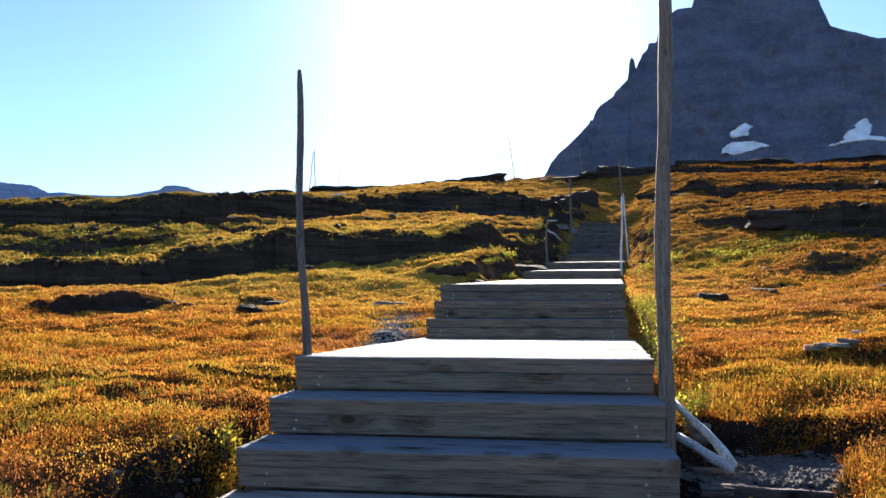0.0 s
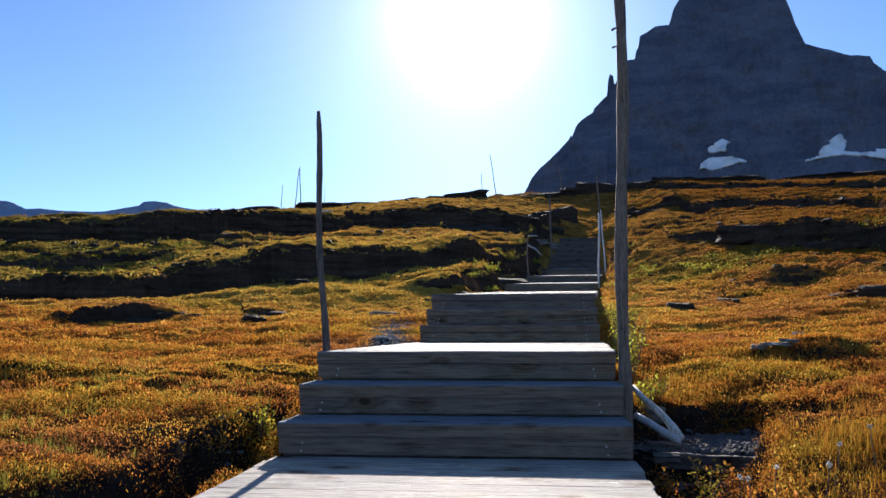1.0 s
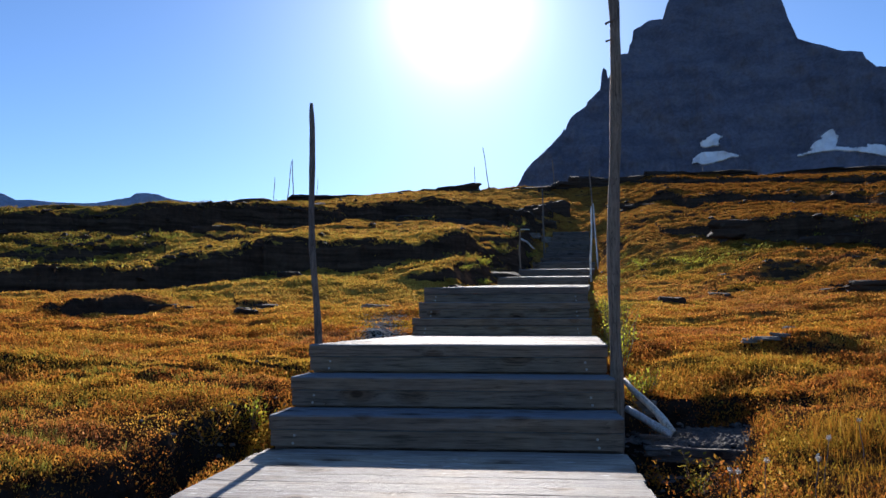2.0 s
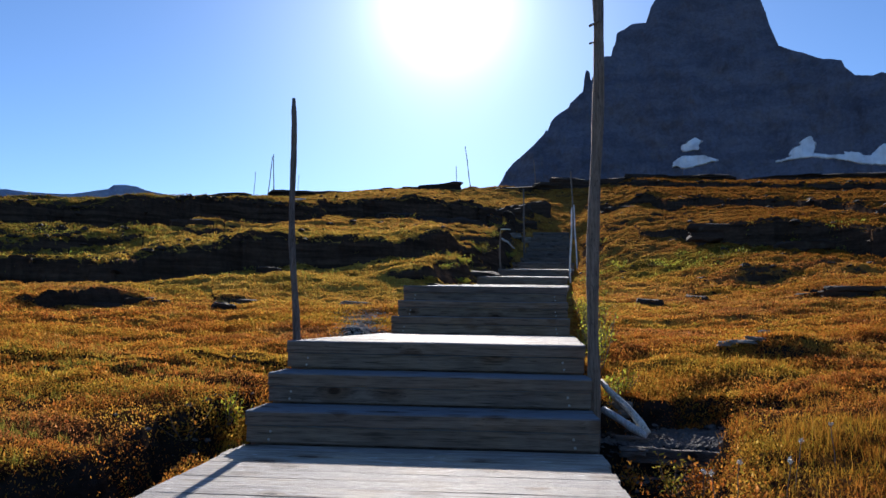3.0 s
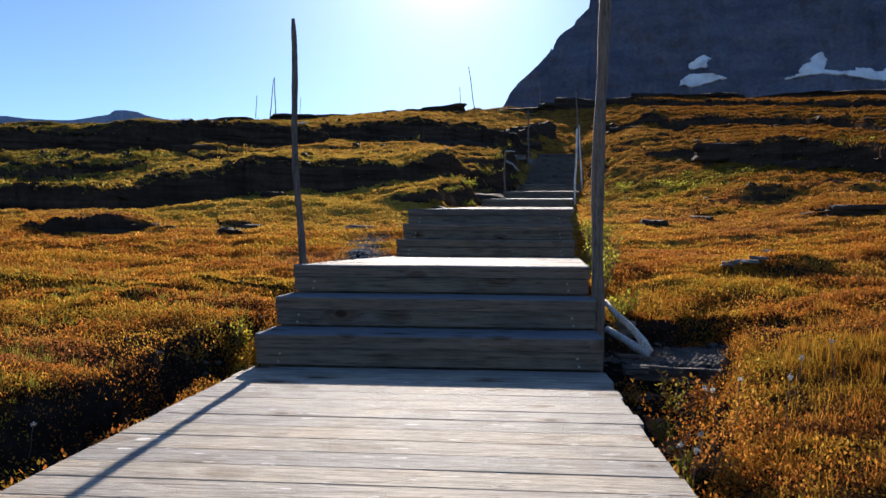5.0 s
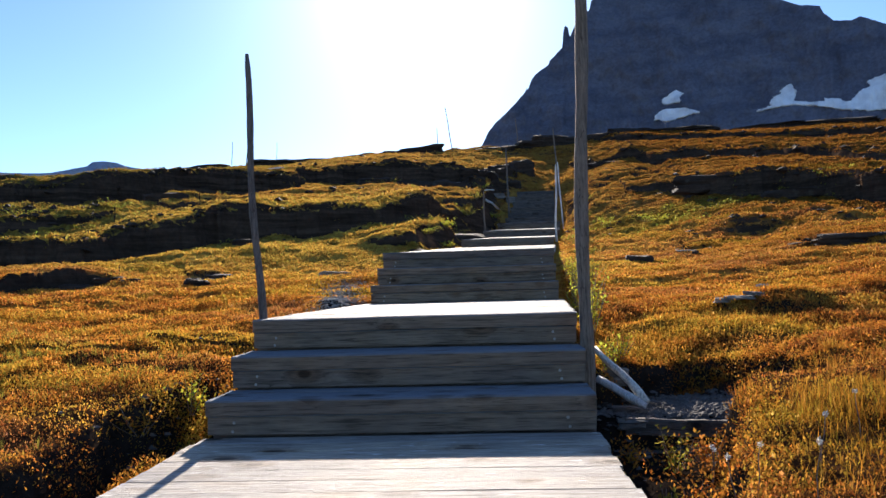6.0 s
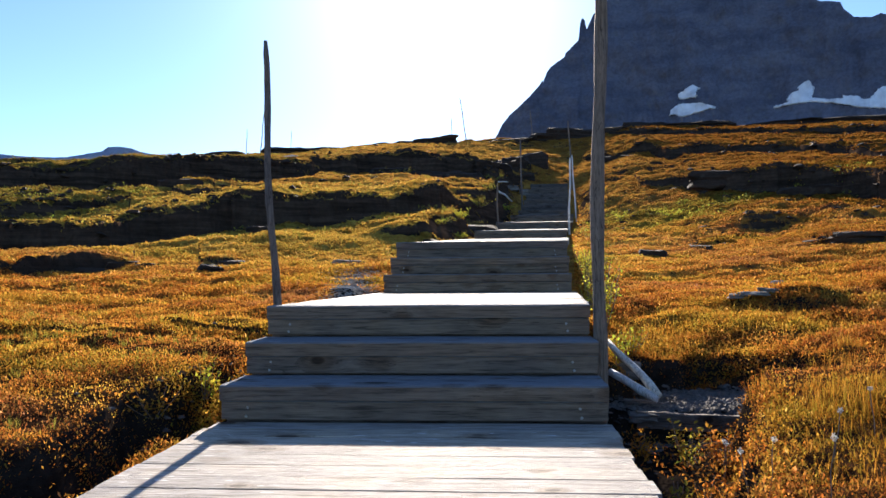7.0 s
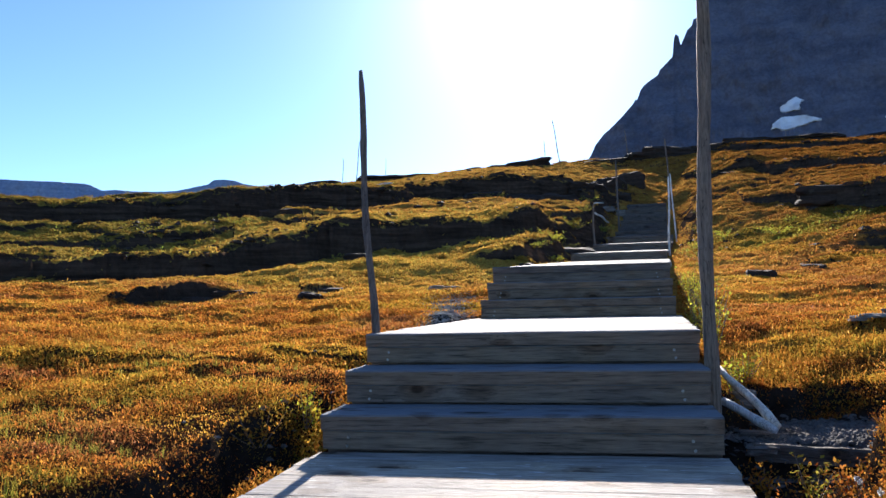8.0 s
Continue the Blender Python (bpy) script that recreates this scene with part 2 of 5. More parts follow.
def plant_colour(nt, pos):
    """Autumn ground cover: rust, gold and olive patches by place, and shade put into the near bank."""
    big = noise_of(nt, pos, 0.35, 3.0)
    mid = noise_of(nt, scaled(nt, pos, (1.0, 1.6, 1.0)), 1.6, 6.0, 0.68)
    sep = nt.nodes.new("ShaderNodeSeparateXYZ")
    nt.links.new(pos, sep.inputs[0])
    far = nt.nodes.new("ShaderNodeMapRange")
    far.inputs["From Min"].default_value, far.inputs["From Max"].default_value = 4.0, 8.0
    nt.links.new(sep.outputs["Y"], far.inputs["Value"])
    near = ramp(nt, mid, ((0.28, (0.14, 0.06, 0.024)), (0.4, (0.37, 0.14, 0.033)), (0.5, (0.54, 0.225, 0.042)), (0.6, (0.61, 0.335, 0.055)), (0.74, (0.32, 0.24, 0.05))))
    away = ramp(nt, mid, ((0.28, (0.2, 0.12, 0.04)), (0.42, (0.48, 0.26, 0.07)), (0.56, (0.64, 0.36, 0.09)), (0.72, (0.6, 0.26, 0.065))))
    w = math_node(nt, "MULTIPLY", far.outputs[0], ramp(nt, big, ((0.35, (1, 1, 1)), (0.62, (0.45, 0.45, 0.45)))))
    col = blend(nt, w, near, away)
    # patches a few paces wide: olive-gold moss and dull rose-brown heath
    patch = noise_of(nt, scaled(nt, pos, (0.8, 1.5, 1.0)), 0.9, 3.0)
    col = blend(nt, ramp(nt, patch, ((0.52, (0, 0, 0)), (0.66, (0.65, 0.65, 0.65)))), col, (0.5, 0.33, 0.045))
    col = blend(nt, ramp(nt, patch, ((0.34, (0.6, 0.6, 0.6)), (0.47, (0, 0, 0)))), col, (0.4, 0.17, 0.07))
    # browner heath higher up the hill
    high = ramp(nt, math_node(nt, "MULTIPLY", math_node(nt, "ADD", sep.outputs["Y"], math_node(nt, "MULTIPLY", big, 6.0)), 0.03), ((0.45, (0, 0, 0)), (0.68, (0.75, 0.75, 0.75))))
    col = blend(nt, high, col, ramp(nt, mid, ((0.3, (0.16, 0.095, 0.032)), (0.5, (0.42, 0.23, 0.058)), (0.68, (0.56, 0.32, 0.075)))))
    # yellow-green turf below the long ledge
    low = ramp(nt, math_node(nt, "MULTIPLY", math_node(nt, "ADD", sep.outputs["Y"], math_node(nt, "MULTIPLY", mid, 2.0)), 0.05), ((0.33, (0, 0, 0)), (0.44, (0.8, 0.8, 0.8)), (0.7, (0.7, 0.7, 0.7)), (0.9, (0.15, 0.15, 0.15))))
    west = ramp(nt, math_node(nt, "ADD", math_node(nt, "MULTIPLY", sep.outputs["X"], 0.1), 0.5), ((0.2, (1, 1, 1)), (0.52, (0.8, 0.8, 0.8)), (0.66, (0, 0, 0))))
    olive = ramp(nt, mid, ((0.3, (0.2, 0.145, 0.03)), (0.5, (0.5, 0.345, 0.07)), (0.68, (0.58, 0.38, 0.08))))
    col = blend(nt, math_node(nt, "MULTIPLY", low, west), col, olive)
    # dark olive heath on the western slope
    wet = ramp(nt, math_node(nt, "MULTIPLY", sep.outputs["X"], -0.05), ((0.25, (0, 0, 0)), (0.5, (0.7, 0.7, 0.7))))
    up = ramp(nt, math_node(nt, "MULTIPLY", sep.outputs["Y"], 0.05), ((0.28, (0, 0, 0)), (0.45, (1, 1, 1))))
    col = blend(nt, math_node(nt, "MULTIPLY", wet, up), col, ramp(nt, mid, ((0.35, (0.06, 0.055, 0.018)), (0.65, (0.24, 0.2, 0.045)))))
    # a damp green bank below the upper ledge
    band = ramp(nt, math_node(nt, "MULTIPLY", math_node(nt, "SUBTRACT", sep.outputs["Y"], 8.0), 0.1), ((0.52, (0, 0, 0)), (0.64, (0.85, 0.85, 0.85)), (0.84, (0.85, 0.85, 0.85)), (0.96, (0, 0, 0))))
    side = ramp(nt, math_node(nt, "MULTIPLY", sep.outputs["X"], 0.1), ((0.2, (0, 0, 0)), (0.3, (1, 1, 1)), (0.8, (0.7, 0.7, 0.7))))
    damp = math_node(nt, "MULTIPLY", math_node(nt, "MULTIPLY", band, side), ramp(nt, big, ((0.35, (0.9, 0.9, 0.9)), (0.6, (0.3, 0.3, 0.3)))))
    col = blend(nt, damp, col, (0.19, 0.185, 0.026))
    # plants turn darker and redder towards the east
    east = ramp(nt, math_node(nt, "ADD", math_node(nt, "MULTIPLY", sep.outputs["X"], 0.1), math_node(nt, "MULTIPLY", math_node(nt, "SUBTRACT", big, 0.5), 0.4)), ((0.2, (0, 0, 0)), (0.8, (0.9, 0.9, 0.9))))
    # bank by the lower boardwalk: rust tone darkened to imitate shade among tall plants
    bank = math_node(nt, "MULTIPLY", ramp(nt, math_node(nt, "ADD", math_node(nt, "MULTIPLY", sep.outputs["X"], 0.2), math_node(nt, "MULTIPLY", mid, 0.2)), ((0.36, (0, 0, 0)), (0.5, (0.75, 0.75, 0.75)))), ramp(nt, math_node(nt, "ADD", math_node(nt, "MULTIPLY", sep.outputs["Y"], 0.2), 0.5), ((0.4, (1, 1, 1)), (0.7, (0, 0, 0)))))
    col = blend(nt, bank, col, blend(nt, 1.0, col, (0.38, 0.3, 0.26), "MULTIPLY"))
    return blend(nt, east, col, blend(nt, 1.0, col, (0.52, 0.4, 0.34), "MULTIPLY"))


mat, nt, bsdf = node_material("alpine_ground")
geo = nt.nodes.new("ShaderNodeNewGeometry")
pos = geo.outputs["Position"]
sep = nt.nodes.new("ShaderNodeSeparateXYZ")
nt.links.new(geo.outputs["True Normal"], sep.inputs[0])
slope_noise = noise_of(nt, pos, 1.3, 4.0)
flat = math_node(nt, "ADD", sep.outputs["Z"], math_node(nt, "MULTIPLY", math_node(nt, "SUBTRACT", slope_noise, 0.5), 0.35))
green = ramp(nt, flat, ((0.72, (0, 0, 0)), (0.82, (1, 1, 1))))
strata = noise_of(nt, scaled(nt, pos, (0.5, 0.5, 7.0)), 1.2, 6.0, 0.6)
grain = noise_of(nt, pos, 9.0, 6.0, 0.65)
rock = ramp(nt, strata, ((0.3, (0.025, 0.017, 0.012)), (0.62, (0.09, 0.058, 0.039))))
rock = blend(nt, 0.6, rock, ramp(nt, grain, ((0.3, (0.5, 0.48, 0.47)), (0.65, (1.1, 1.08, 1.05)))), "MULTIPLY")
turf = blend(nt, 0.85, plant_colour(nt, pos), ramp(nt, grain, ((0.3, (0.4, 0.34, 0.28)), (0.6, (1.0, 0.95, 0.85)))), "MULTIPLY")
across = nt.nodes.new("ShaderNodeSeparateXYZ")
nt.links.new(pos, across.inputs[0])
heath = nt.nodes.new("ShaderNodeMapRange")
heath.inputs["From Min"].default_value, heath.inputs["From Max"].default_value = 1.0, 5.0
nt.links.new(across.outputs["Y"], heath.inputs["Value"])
# leaf cover near the boardwalk, darkened to imitate shade between plants
shaded_litter = ramp(nt, grain, ((0.32, (0.015, 0.009, 0.006)), (0.6, (0.075, 0.036, 0.016))))
turf = blend(nt, heath.outputs[0], shaded_litter, turf)
bare = nt.nodes.new("ShaderNodeAttribute")
bare.attribute_name = "bare"
# bare soil: dark earth, darkened further for shade in strip and ditch
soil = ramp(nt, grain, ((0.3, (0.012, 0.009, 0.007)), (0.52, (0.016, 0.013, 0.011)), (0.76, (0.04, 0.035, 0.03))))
place = nt.nodes.new("ShaderNodeSeparateXYZ")
nt.links.new(pos, place.inputs[0])
uphill = nt.nodes.new("ShaderNodeMapRange")
uphill.inputs["From Min"].default_value, uphill.inputs["From Max"].default_value = 4.0, 7.0
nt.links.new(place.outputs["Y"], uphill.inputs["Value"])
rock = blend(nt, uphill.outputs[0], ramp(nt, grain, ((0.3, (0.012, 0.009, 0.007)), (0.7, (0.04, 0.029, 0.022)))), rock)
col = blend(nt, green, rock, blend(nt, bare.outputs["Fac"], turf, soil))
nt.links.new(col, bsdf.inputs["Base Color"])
bsdf.inputs["Roughness"].default_value = 0.9
bsdf.inputs["Specular IOR Level"].default_value = 0.0
bump(nt, math_node(nt, "ADD", grain, strata), 0.8, 0.05, bsdf)
MAT_GROUND = mat


def leaf_material(name, tint):
    mat, nt, bsdf = node_material(name)
    geo = nt.nodes.new("ShaderNodeNewGeometry")
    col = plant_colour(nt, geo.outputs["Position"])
    if tint:
        col = blend(nt, 0.8, col, tint)
    # random leaf tones; the brightest few stand for pale specks and painted glints
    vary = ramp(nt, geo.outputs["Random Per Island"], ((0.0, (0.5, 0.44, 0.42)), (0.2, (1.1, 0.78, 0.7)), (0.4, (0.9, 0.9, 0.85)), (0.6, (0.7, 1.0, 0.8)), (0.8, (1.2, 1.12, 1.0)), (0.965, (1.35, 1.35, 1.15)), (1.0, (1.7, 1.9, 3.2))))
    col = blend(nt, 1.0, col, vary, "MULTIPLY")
    nt.links.new(col, bsdf.inputs["Base Color"])
    bsdf.inputs["Roughness"].default_value = 0.75
    bsdf.inputs["Specular IOR Level"].default_value = 0.0
    tr = nt.nodes.new("ShaderNodeBsdfTranslucent")
    nt.links.new(col, tr.inputs["Color"])
    mix = nt.nodes.new("ShaderNodeMixShader")
    mix.inputs[0].default_value = 0.56
    nt.links.new(bsdf.outputs[0], mix.inputs[1])
    nt.links.new(tr.outputs[0], mix.inputs[2])
    nt.links.new(mix.outputs[0], nt.nodes["Material Output"].inputs["Surface"])
    return mat


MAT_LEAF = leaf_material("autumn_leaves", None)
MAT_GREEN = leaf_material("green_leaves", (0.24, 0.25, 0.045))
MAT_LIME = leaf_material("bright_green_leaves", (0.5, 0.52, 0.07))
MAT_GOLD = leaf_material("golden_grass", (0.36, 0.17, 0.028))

mat, nt, bsdf = node_material("old_snow")
pos = nt.nodes.new("ShaderNodeNewGeometry").outputs["Position"]
nt.links.new(ramp(nt, noise_of(nt, pos, 0.05, 5.0), ((0.3, (0.6, 0.6, 0.62)), (0.6, (0.85, 0.86, 0.88)))), bsdf.inputs["Base Color"])
bsdf.inputs["Roughness"].default_value = 0.7
MAT_SNOW = mat

# ---- the boardwalk's line: y, centre x, height of its top ----
LINE_Y = (-9, 0, 0.79, 3.9, 4.7, 11.7, 16.4, 19.2, 21.9, 25.6, 27.0)
LINE_X = (0, 0, 0, 0.19, 0.215, 0.775, 1.16, 1.55, 1.72, 2.08, 2.2)
LINE_Z = (0, 0, 0.4, 0.49, 0.88, 1.34, 1.74, 2.1, 2.47, 3.75, 4.1)

# hillside: bearing from the trail's foot, then the height at each of HILL_D
FOOT = (0.47, -4.08)
HILL_D = (2, 5, 8, 12, 16, 20, 25, 31, 36, 42)
HILL = (
    (-35.7, (0.93, 1.49, 2.47, 3.51, 4.36, 4.76, 5.2)),
    (-27.1, (0.97, 1.61, 2.69, 3.78, 4.7, 5.18, 5.7)),
    (-17.4, (1.02, 1.81, 2.8, 3.76, 5.06, 5.8, 6.65)),
    (-6.9, (1.05, 1.89, 2.88, 3.7, 5.4, 6.3, 7.28)),
    (-1.0, (0.92, 1.34, 2.1, 3.35, 4.7, 5.95, 7.55)),
    (3.8, (0.92, 1.28, 1.72, 2.55, 4.08, 5.5, 7.5)),
    (6.4, (0.9, 1.28, 1.85, 2.95, 4.4, 5.9, 7.65)),
    (9.7, (0.89, 1.28, 1.97, 3.29, 4.78, 6.37, 7.83)),
    (17.4, (0.94, 1.43, 2.4, 3.76, 5.14, 6.31, 7.63)),
    (24.8, (1.08, 1.6, 2.59, 3.83, 5.14, 6.18, 7.46)),
)
# rock ledges: bearing, distance, height of the face
LEDGES = []


def ledge(*points):
    LEDGES.append(tuple(np.array(c, float) for c in zip(*points)))


ledge((-50.0, 14.6, 0.56), (-37.0, 15.0, 0.56), (-35.3, 15.0, 0.55), (-31.3, 14.9, 0.38), (-27.9, 14.5, 0.41), (-26.1, 15.0, 0.46), (-24.3, 15.6, 0.56), (-22.5, 15.7, 0.61), (-20.6, 15.6, 0.66), (-19.4, 16.0, 0.82), (-16.7, 16.4, 0.81), (-14.3, 16.7, 0.71), (-11.0, 16.5, 0.64), (-8.6, 16.6, 0.62), (-4.5, 18.2, 0.67), (-2.8, 20.2, 0.57), (-1.0, 21.2, 0.36))
ledge((-50.0, 11.4, 0.05), (-34.7, 11.4, 0.05), (-32.8, 10.9, 0.16), (-31.4, 10.9, 0.24), (-29.7, 11.1, 0.24), (-28.0, 11.2, 0.25), (-26.2, 11.3, 0.17), (-24.9, 11.4, 0.08))
ledge((-20.8, 11.2, 0.05), (-20.2, 11.1, 0.09), (-19.1, 11.1, 0.09), (-18.5, 11.2, 0.05))
ledge((-50.0, 22.6, 0.68), (-34.5, 22.6, 0.68), (-31.3, 22.6, 0.77), (-27.9, 22.3, 0.94), (-24.3, 23.1, 1.12), (-22.4, 24.0, 1.04), (-19.8, 24.7, 0.84), (-16.6, 25.1, 0.77), (-14.3, 25.9, 0.58), (-13.1, 26.4, 0.38))
ledge((-50.0, 19.3, 0.13), (-34.5, 19.3, 0.13), (-32.6, 19.3, 0.12), (-30.3, 19.0, 0.17))
ledge((-50.0, 17.8, 0.2), (-34.5, 17.8, 0.2), (-32.6, 17.8, 0.22), (-29.6, 18.2, 0.24), (-27.9, 18.2, 0.21), (-25.8, 18.6, 0.12))
ledge((-22.8, 19.5, 0.11), (-22.3, 19.4, 0.24), (-20.6, 19.5, 0.2), (-20.0, 19.6, 0.1))
ledge((-13.7, 27.0, 0.33), (-12.7, 27.3, 0.49), (-11.0, 27.2, 0.62), (-9.4, 27.7, 0.79), (-7.8, 27.8, 0.9), (-4.5, 27.8, 0.78), (-3.2, 28.7, 1.05), (-2.0, 28.7, 1.01), (-1.2, 28.3, 0.6), (-0.3, 28.6, 0.15))
ledge((9.2, 25.2, 0.16), (11.5, 24.8, 0.29), (13.4, 23.5, 0.58), (15.2, 22.4, 0.7), (17.0, 22.0, 0.71), (18.8, 22.3, 0.73), (20.5, 21.7, 0.79), (22.1, 20.7, 0.81), (24.1, 19.4, 1.02), (26.5, 18.9, 1.02))
ledge((5.9, 35.1, 0.22), (7.6, 34.5, 0.39), (10.1, 33.7, 0.49), (11.5, 31.9, 0.49), (13.4, 32.0, 0.44), (15.2, 30.9, 0.42), (18.7, 29.4, 0.27), (20.4, 28.6, 0.32), (22.1, 27.0, 0.35), (24.0, 25.3, 0.32), (26.5, 24.1, 0.34))
ledge((7.2, 41.4, 0.12), (9.6, 39.8, 0.39), (11.5, 39.5, 0.46), (15.2, 38.9, 0.32), (18.7, 36.4, 0.22), (20.4, 36.3, 0.24), (22.1, 36.5, 0.38), (24.0, 35.3, 0.42), (26.5, 33.4, 0.43))
ledge((19.0, 14.5, 0.03), (20.5, 13.6, 0.11), (22.2, 13.0, 0.16), (24.2, 12.5, 0.14), (26.6, 12.4, 0.14))
ledge((12.5, 14.8, 0.04), (13.4, 14.3, 0.09), (14.9, 14.1, 0.08), (15.7, 14.1, 0.03))
ledge((-9.7, 13.6, 0.03), (-8.6, 13.5, 0.1), (-6.9, 13.5, 0.18), (-5.2, 13.9, 0.14), (-4.2, 14.2, 0.02))
ledge((-3.0, 16.3, 0.07), (-2.2, 17.0, 0.13), (-0.7, 17.6, 0.13))
ledge((14.8, 7.4, 0.01), (15.8, 7.3, 0.06), (17.6, 7.3, 0.1), (19.7, 7.3, 0.09), (20.7, 7.4, 0.02))
ledge((15.8, 17.0, 0.03), (16.7, 16.9, 0.14), (18.3, 16.7, 0.14), (18.9, 16.8, 0.04))
# edge of the shaded strip beside the lower deck
STRIP_Y = (-4.0, -1.72, -1.18, -0.27, 0.3, 0.9)
STRIP_X = (1.1, 1.14, 1.24, 1.55, 1.68, 1.9)
HILL_AZ = np.array([row[0] for row in HILL])


def ground_z(x, y):
    """Height of the ground at arrays of places, without the corridor under the boardwalk."""
    x, y = np.asarray(x, float), np.asarray(y, float)
    dx, dy = x - FOOT[0], y - FOOT[1]
    d = np.hypot(dx, dy)
    az = np.degrees(np.arctan2(dx, dy))
    wobble = np.clip((d - 7) / 8, 0, 1)
    dw = d + wobble * 0.3 * fnoise(x * 0.22, y * 0.4, 3)
    profile = np.stack([np.interp(dw, HILL_D, (-0.1, 0.17, 0.49) + row) for _, row in HILL])
    azc = np.clip(az + 2.0 * vnoise(x * 0.3 + 9, y * 0.3), HILL_AZ[0], HILL_AZ[-1] - 1e-6)
    k = np.clip(np.searchsorted(HILL_AZ, azc, side="right") - 1, 0, len(HILL) - 2)
    f = (azc - HILL_AZ[k]) / (HILL_AZ[k + 1] - HILL_AZ[k])
    f = f * f * (3 - 2 * f)
    z = np.take_along_axis(profile, k[None], 0)[0] * (1 - f) + np.take_along_axis(profile, (k + 1)[None], 0)[0] * f
    # thin beds of rock: the slope breaks faintly into low treads
    h = 0.3
    u = z / h + 0.45 * fnoise(x * 0.1, y * 0.2 + 40, 2) + 0.02 * x
    tread = np.floor(u) + sstep(0.62, 0.9, u - np.floor(u))
    amount = sstep(14, 20, d) * np.clip(0.1 + 0.7 * vnoise(x * 0.16 + 70, y * 0.3) + 0.2 * sstep(-13, -21, az), 0, 0.75)
    z = z + (tread - u) * h * amount
    # the ledges: a steep broken face, the turf level above and below it
    azw = az + 0.35 * vnoise(x * 1.3 + 5, y * 0.7)
    joint = 0.16 * sstep(-0.1, 0.1, vnoise(x * 0.9 + 20, y * 0.25)) + 0.12 * sstep(-0.06, 0.06, vnoise(x * 2.3 + 60, y * 0.5)) + 0.22 * fnoise(x * 0.5, y * 0.3 + 8, 2) + 0.1 * fnoise(x * 4.1, y * 4.1, 2)
    for la, ld, lh in LEDGES:
        m = (az > la[0] - 1) & (az < la[-1] + 1) & (dw > ld.min() - 4) & (dw < ld.max() + 5)
        if not m.any():
            continue
        xm, ym = x[m], y[m]
        face_h = np.interp(azw[m], la, lh, left=0, right=0) * (0.95 + 0.3 * fnoise(xm * 1.1 + 33, ym * 0.4, 2))
        s = dw[m] - np.interp(az[m], la, ld) + joint[m] * np.clip(ld[0] / 14, 0.4, 1)
        reach = np.where(s < 0, 3.0, 4.2) * np.clip(ld[0] / 16, 0.6, 1)
        # the face steps back once, along a bed
        z[m] += face_h * ((sstep(-0.13, 0.07, s) - (0.5 if ld[0] > 14 else 0.22)) * np.clip(1 - np.abs(s) / reach, 0, 1) - 0.16 * sstep(0.02, 0.1, s) * sstep(0.3, 0.16, s))
    # hummocks and turf
    z = z + 0.035 * fnoise(x * 1.3, y * 1.3, 3) * np.clip(d / 6, 0.3, 1) + (0.018 + 0.02 * sstep(13, 20, d)) * fnoise(x * 5, y * 5, 2) + 0.03 * sstep(13, 17, d) * fnoise(x * 2.2, y * 2.2 + 17, 2)
    # past the crest the hill falls away; behind the camera it falls gently too
    front = np.clip(np.cos(np.radians(az)), -1, 1)
    z = z - np.clip(d - 44, 0, None) * 0.12 + np.clip(d - 140, 0, None) * 0.10
    back = sstep(0.75, 0.2, front)
    z = z * (1 - back) + back * (-0.2 - 0.03 * np.clip(d, 0, 300))
    # low turf lips in the meadow
    lip = fnoise(x * 0.42 + 3, y * 1.25, 3)
    near = sstep(4.5, 6.0, d) * sstep(24, 14, d)
    z = z + near * (0.02 * sstep(0.1, 0.2, lip) + 0.035 * sstep(0.56, 0.64, lip) - 0.015)
    # ditch and bank beside the lower deck
    edge = np.interp(y, (-3.5, -1.6, -0.6, 0.3, 0.9), (-2.2, -1.66, -1.4, -1.2, -1.08)) + 0.1 * vnoise(y * 2.3, y * 0 + 3)
    ditch = sstep(edge - 0.14, edge + 0.07, x + 0.05 * vnoise(x * 9, y * 9)) * sstep(1.0, 0.6, y) * sstep(0.0, -0.6, x)
    z = z * (1 - ditch) + ditch * (-0.27 + 0.2 * sstep(-1.22, -1.06, x + 0.04 * vnoise(x * 6, y * 6 + 4)) + 0.2 * sstep(0.0, 0.9, y))
    # hollow of wet gravel beside the steps, under a turf bank
    rim = 1.5 + 0.2 * vnoise(x * 2.7, x * 0 + 5) + 0.1 * vnoise(x * 7, x * 0 + 15)
    far_side = 2.05 + 0.25 * vnoise(y * 2.6, y * 0 + 12)
    hollow = sstep(rim + 0.08, rim - 0.04, y) * sstep(far_side + 0.45, far_side - 0.1, x) * sstep(0.7, 0.78, y) * sstep(0.6, 0.9, x)
    behind = sstep(0.98, 1.2, y)
    hollow = hollow * (1 - behind + behind * sstep(1.18, 1.42, x + 0.1 * vnoise(y * 6, y * 0)))
    z = z * (1 - hollow) + hollow * (-0.07 + 0.015 * fnoise(x * 5, y * 5, 2))
    shore = np.interp(y, STRIP_Y, STRIP_X) + 0.07 * vnoise(y * 4.0, y * 0 + 9)
    strip = sstep(shore + 0.06, shore - 0.06, x) * sstep(0.4, 0.8, x) * sstep(0.8, 0.7, y)
    z = z * (1 - strip) + strip * (-0.22 + 0.03 * fnoise(x * 4, y * 4, 2))
    z = z - 0.17 * np.exp(-(((x - 1.75) / 0.8) ** 2 + ((y - 1.65) / 0.55) ** 2)) * (1 - hollow)
    z = z + 0.05 * np.exp(-(((x - 2.6) / 0.75) ** 2 + ((y + 0.5) / 0.9) ** 2))
    return z


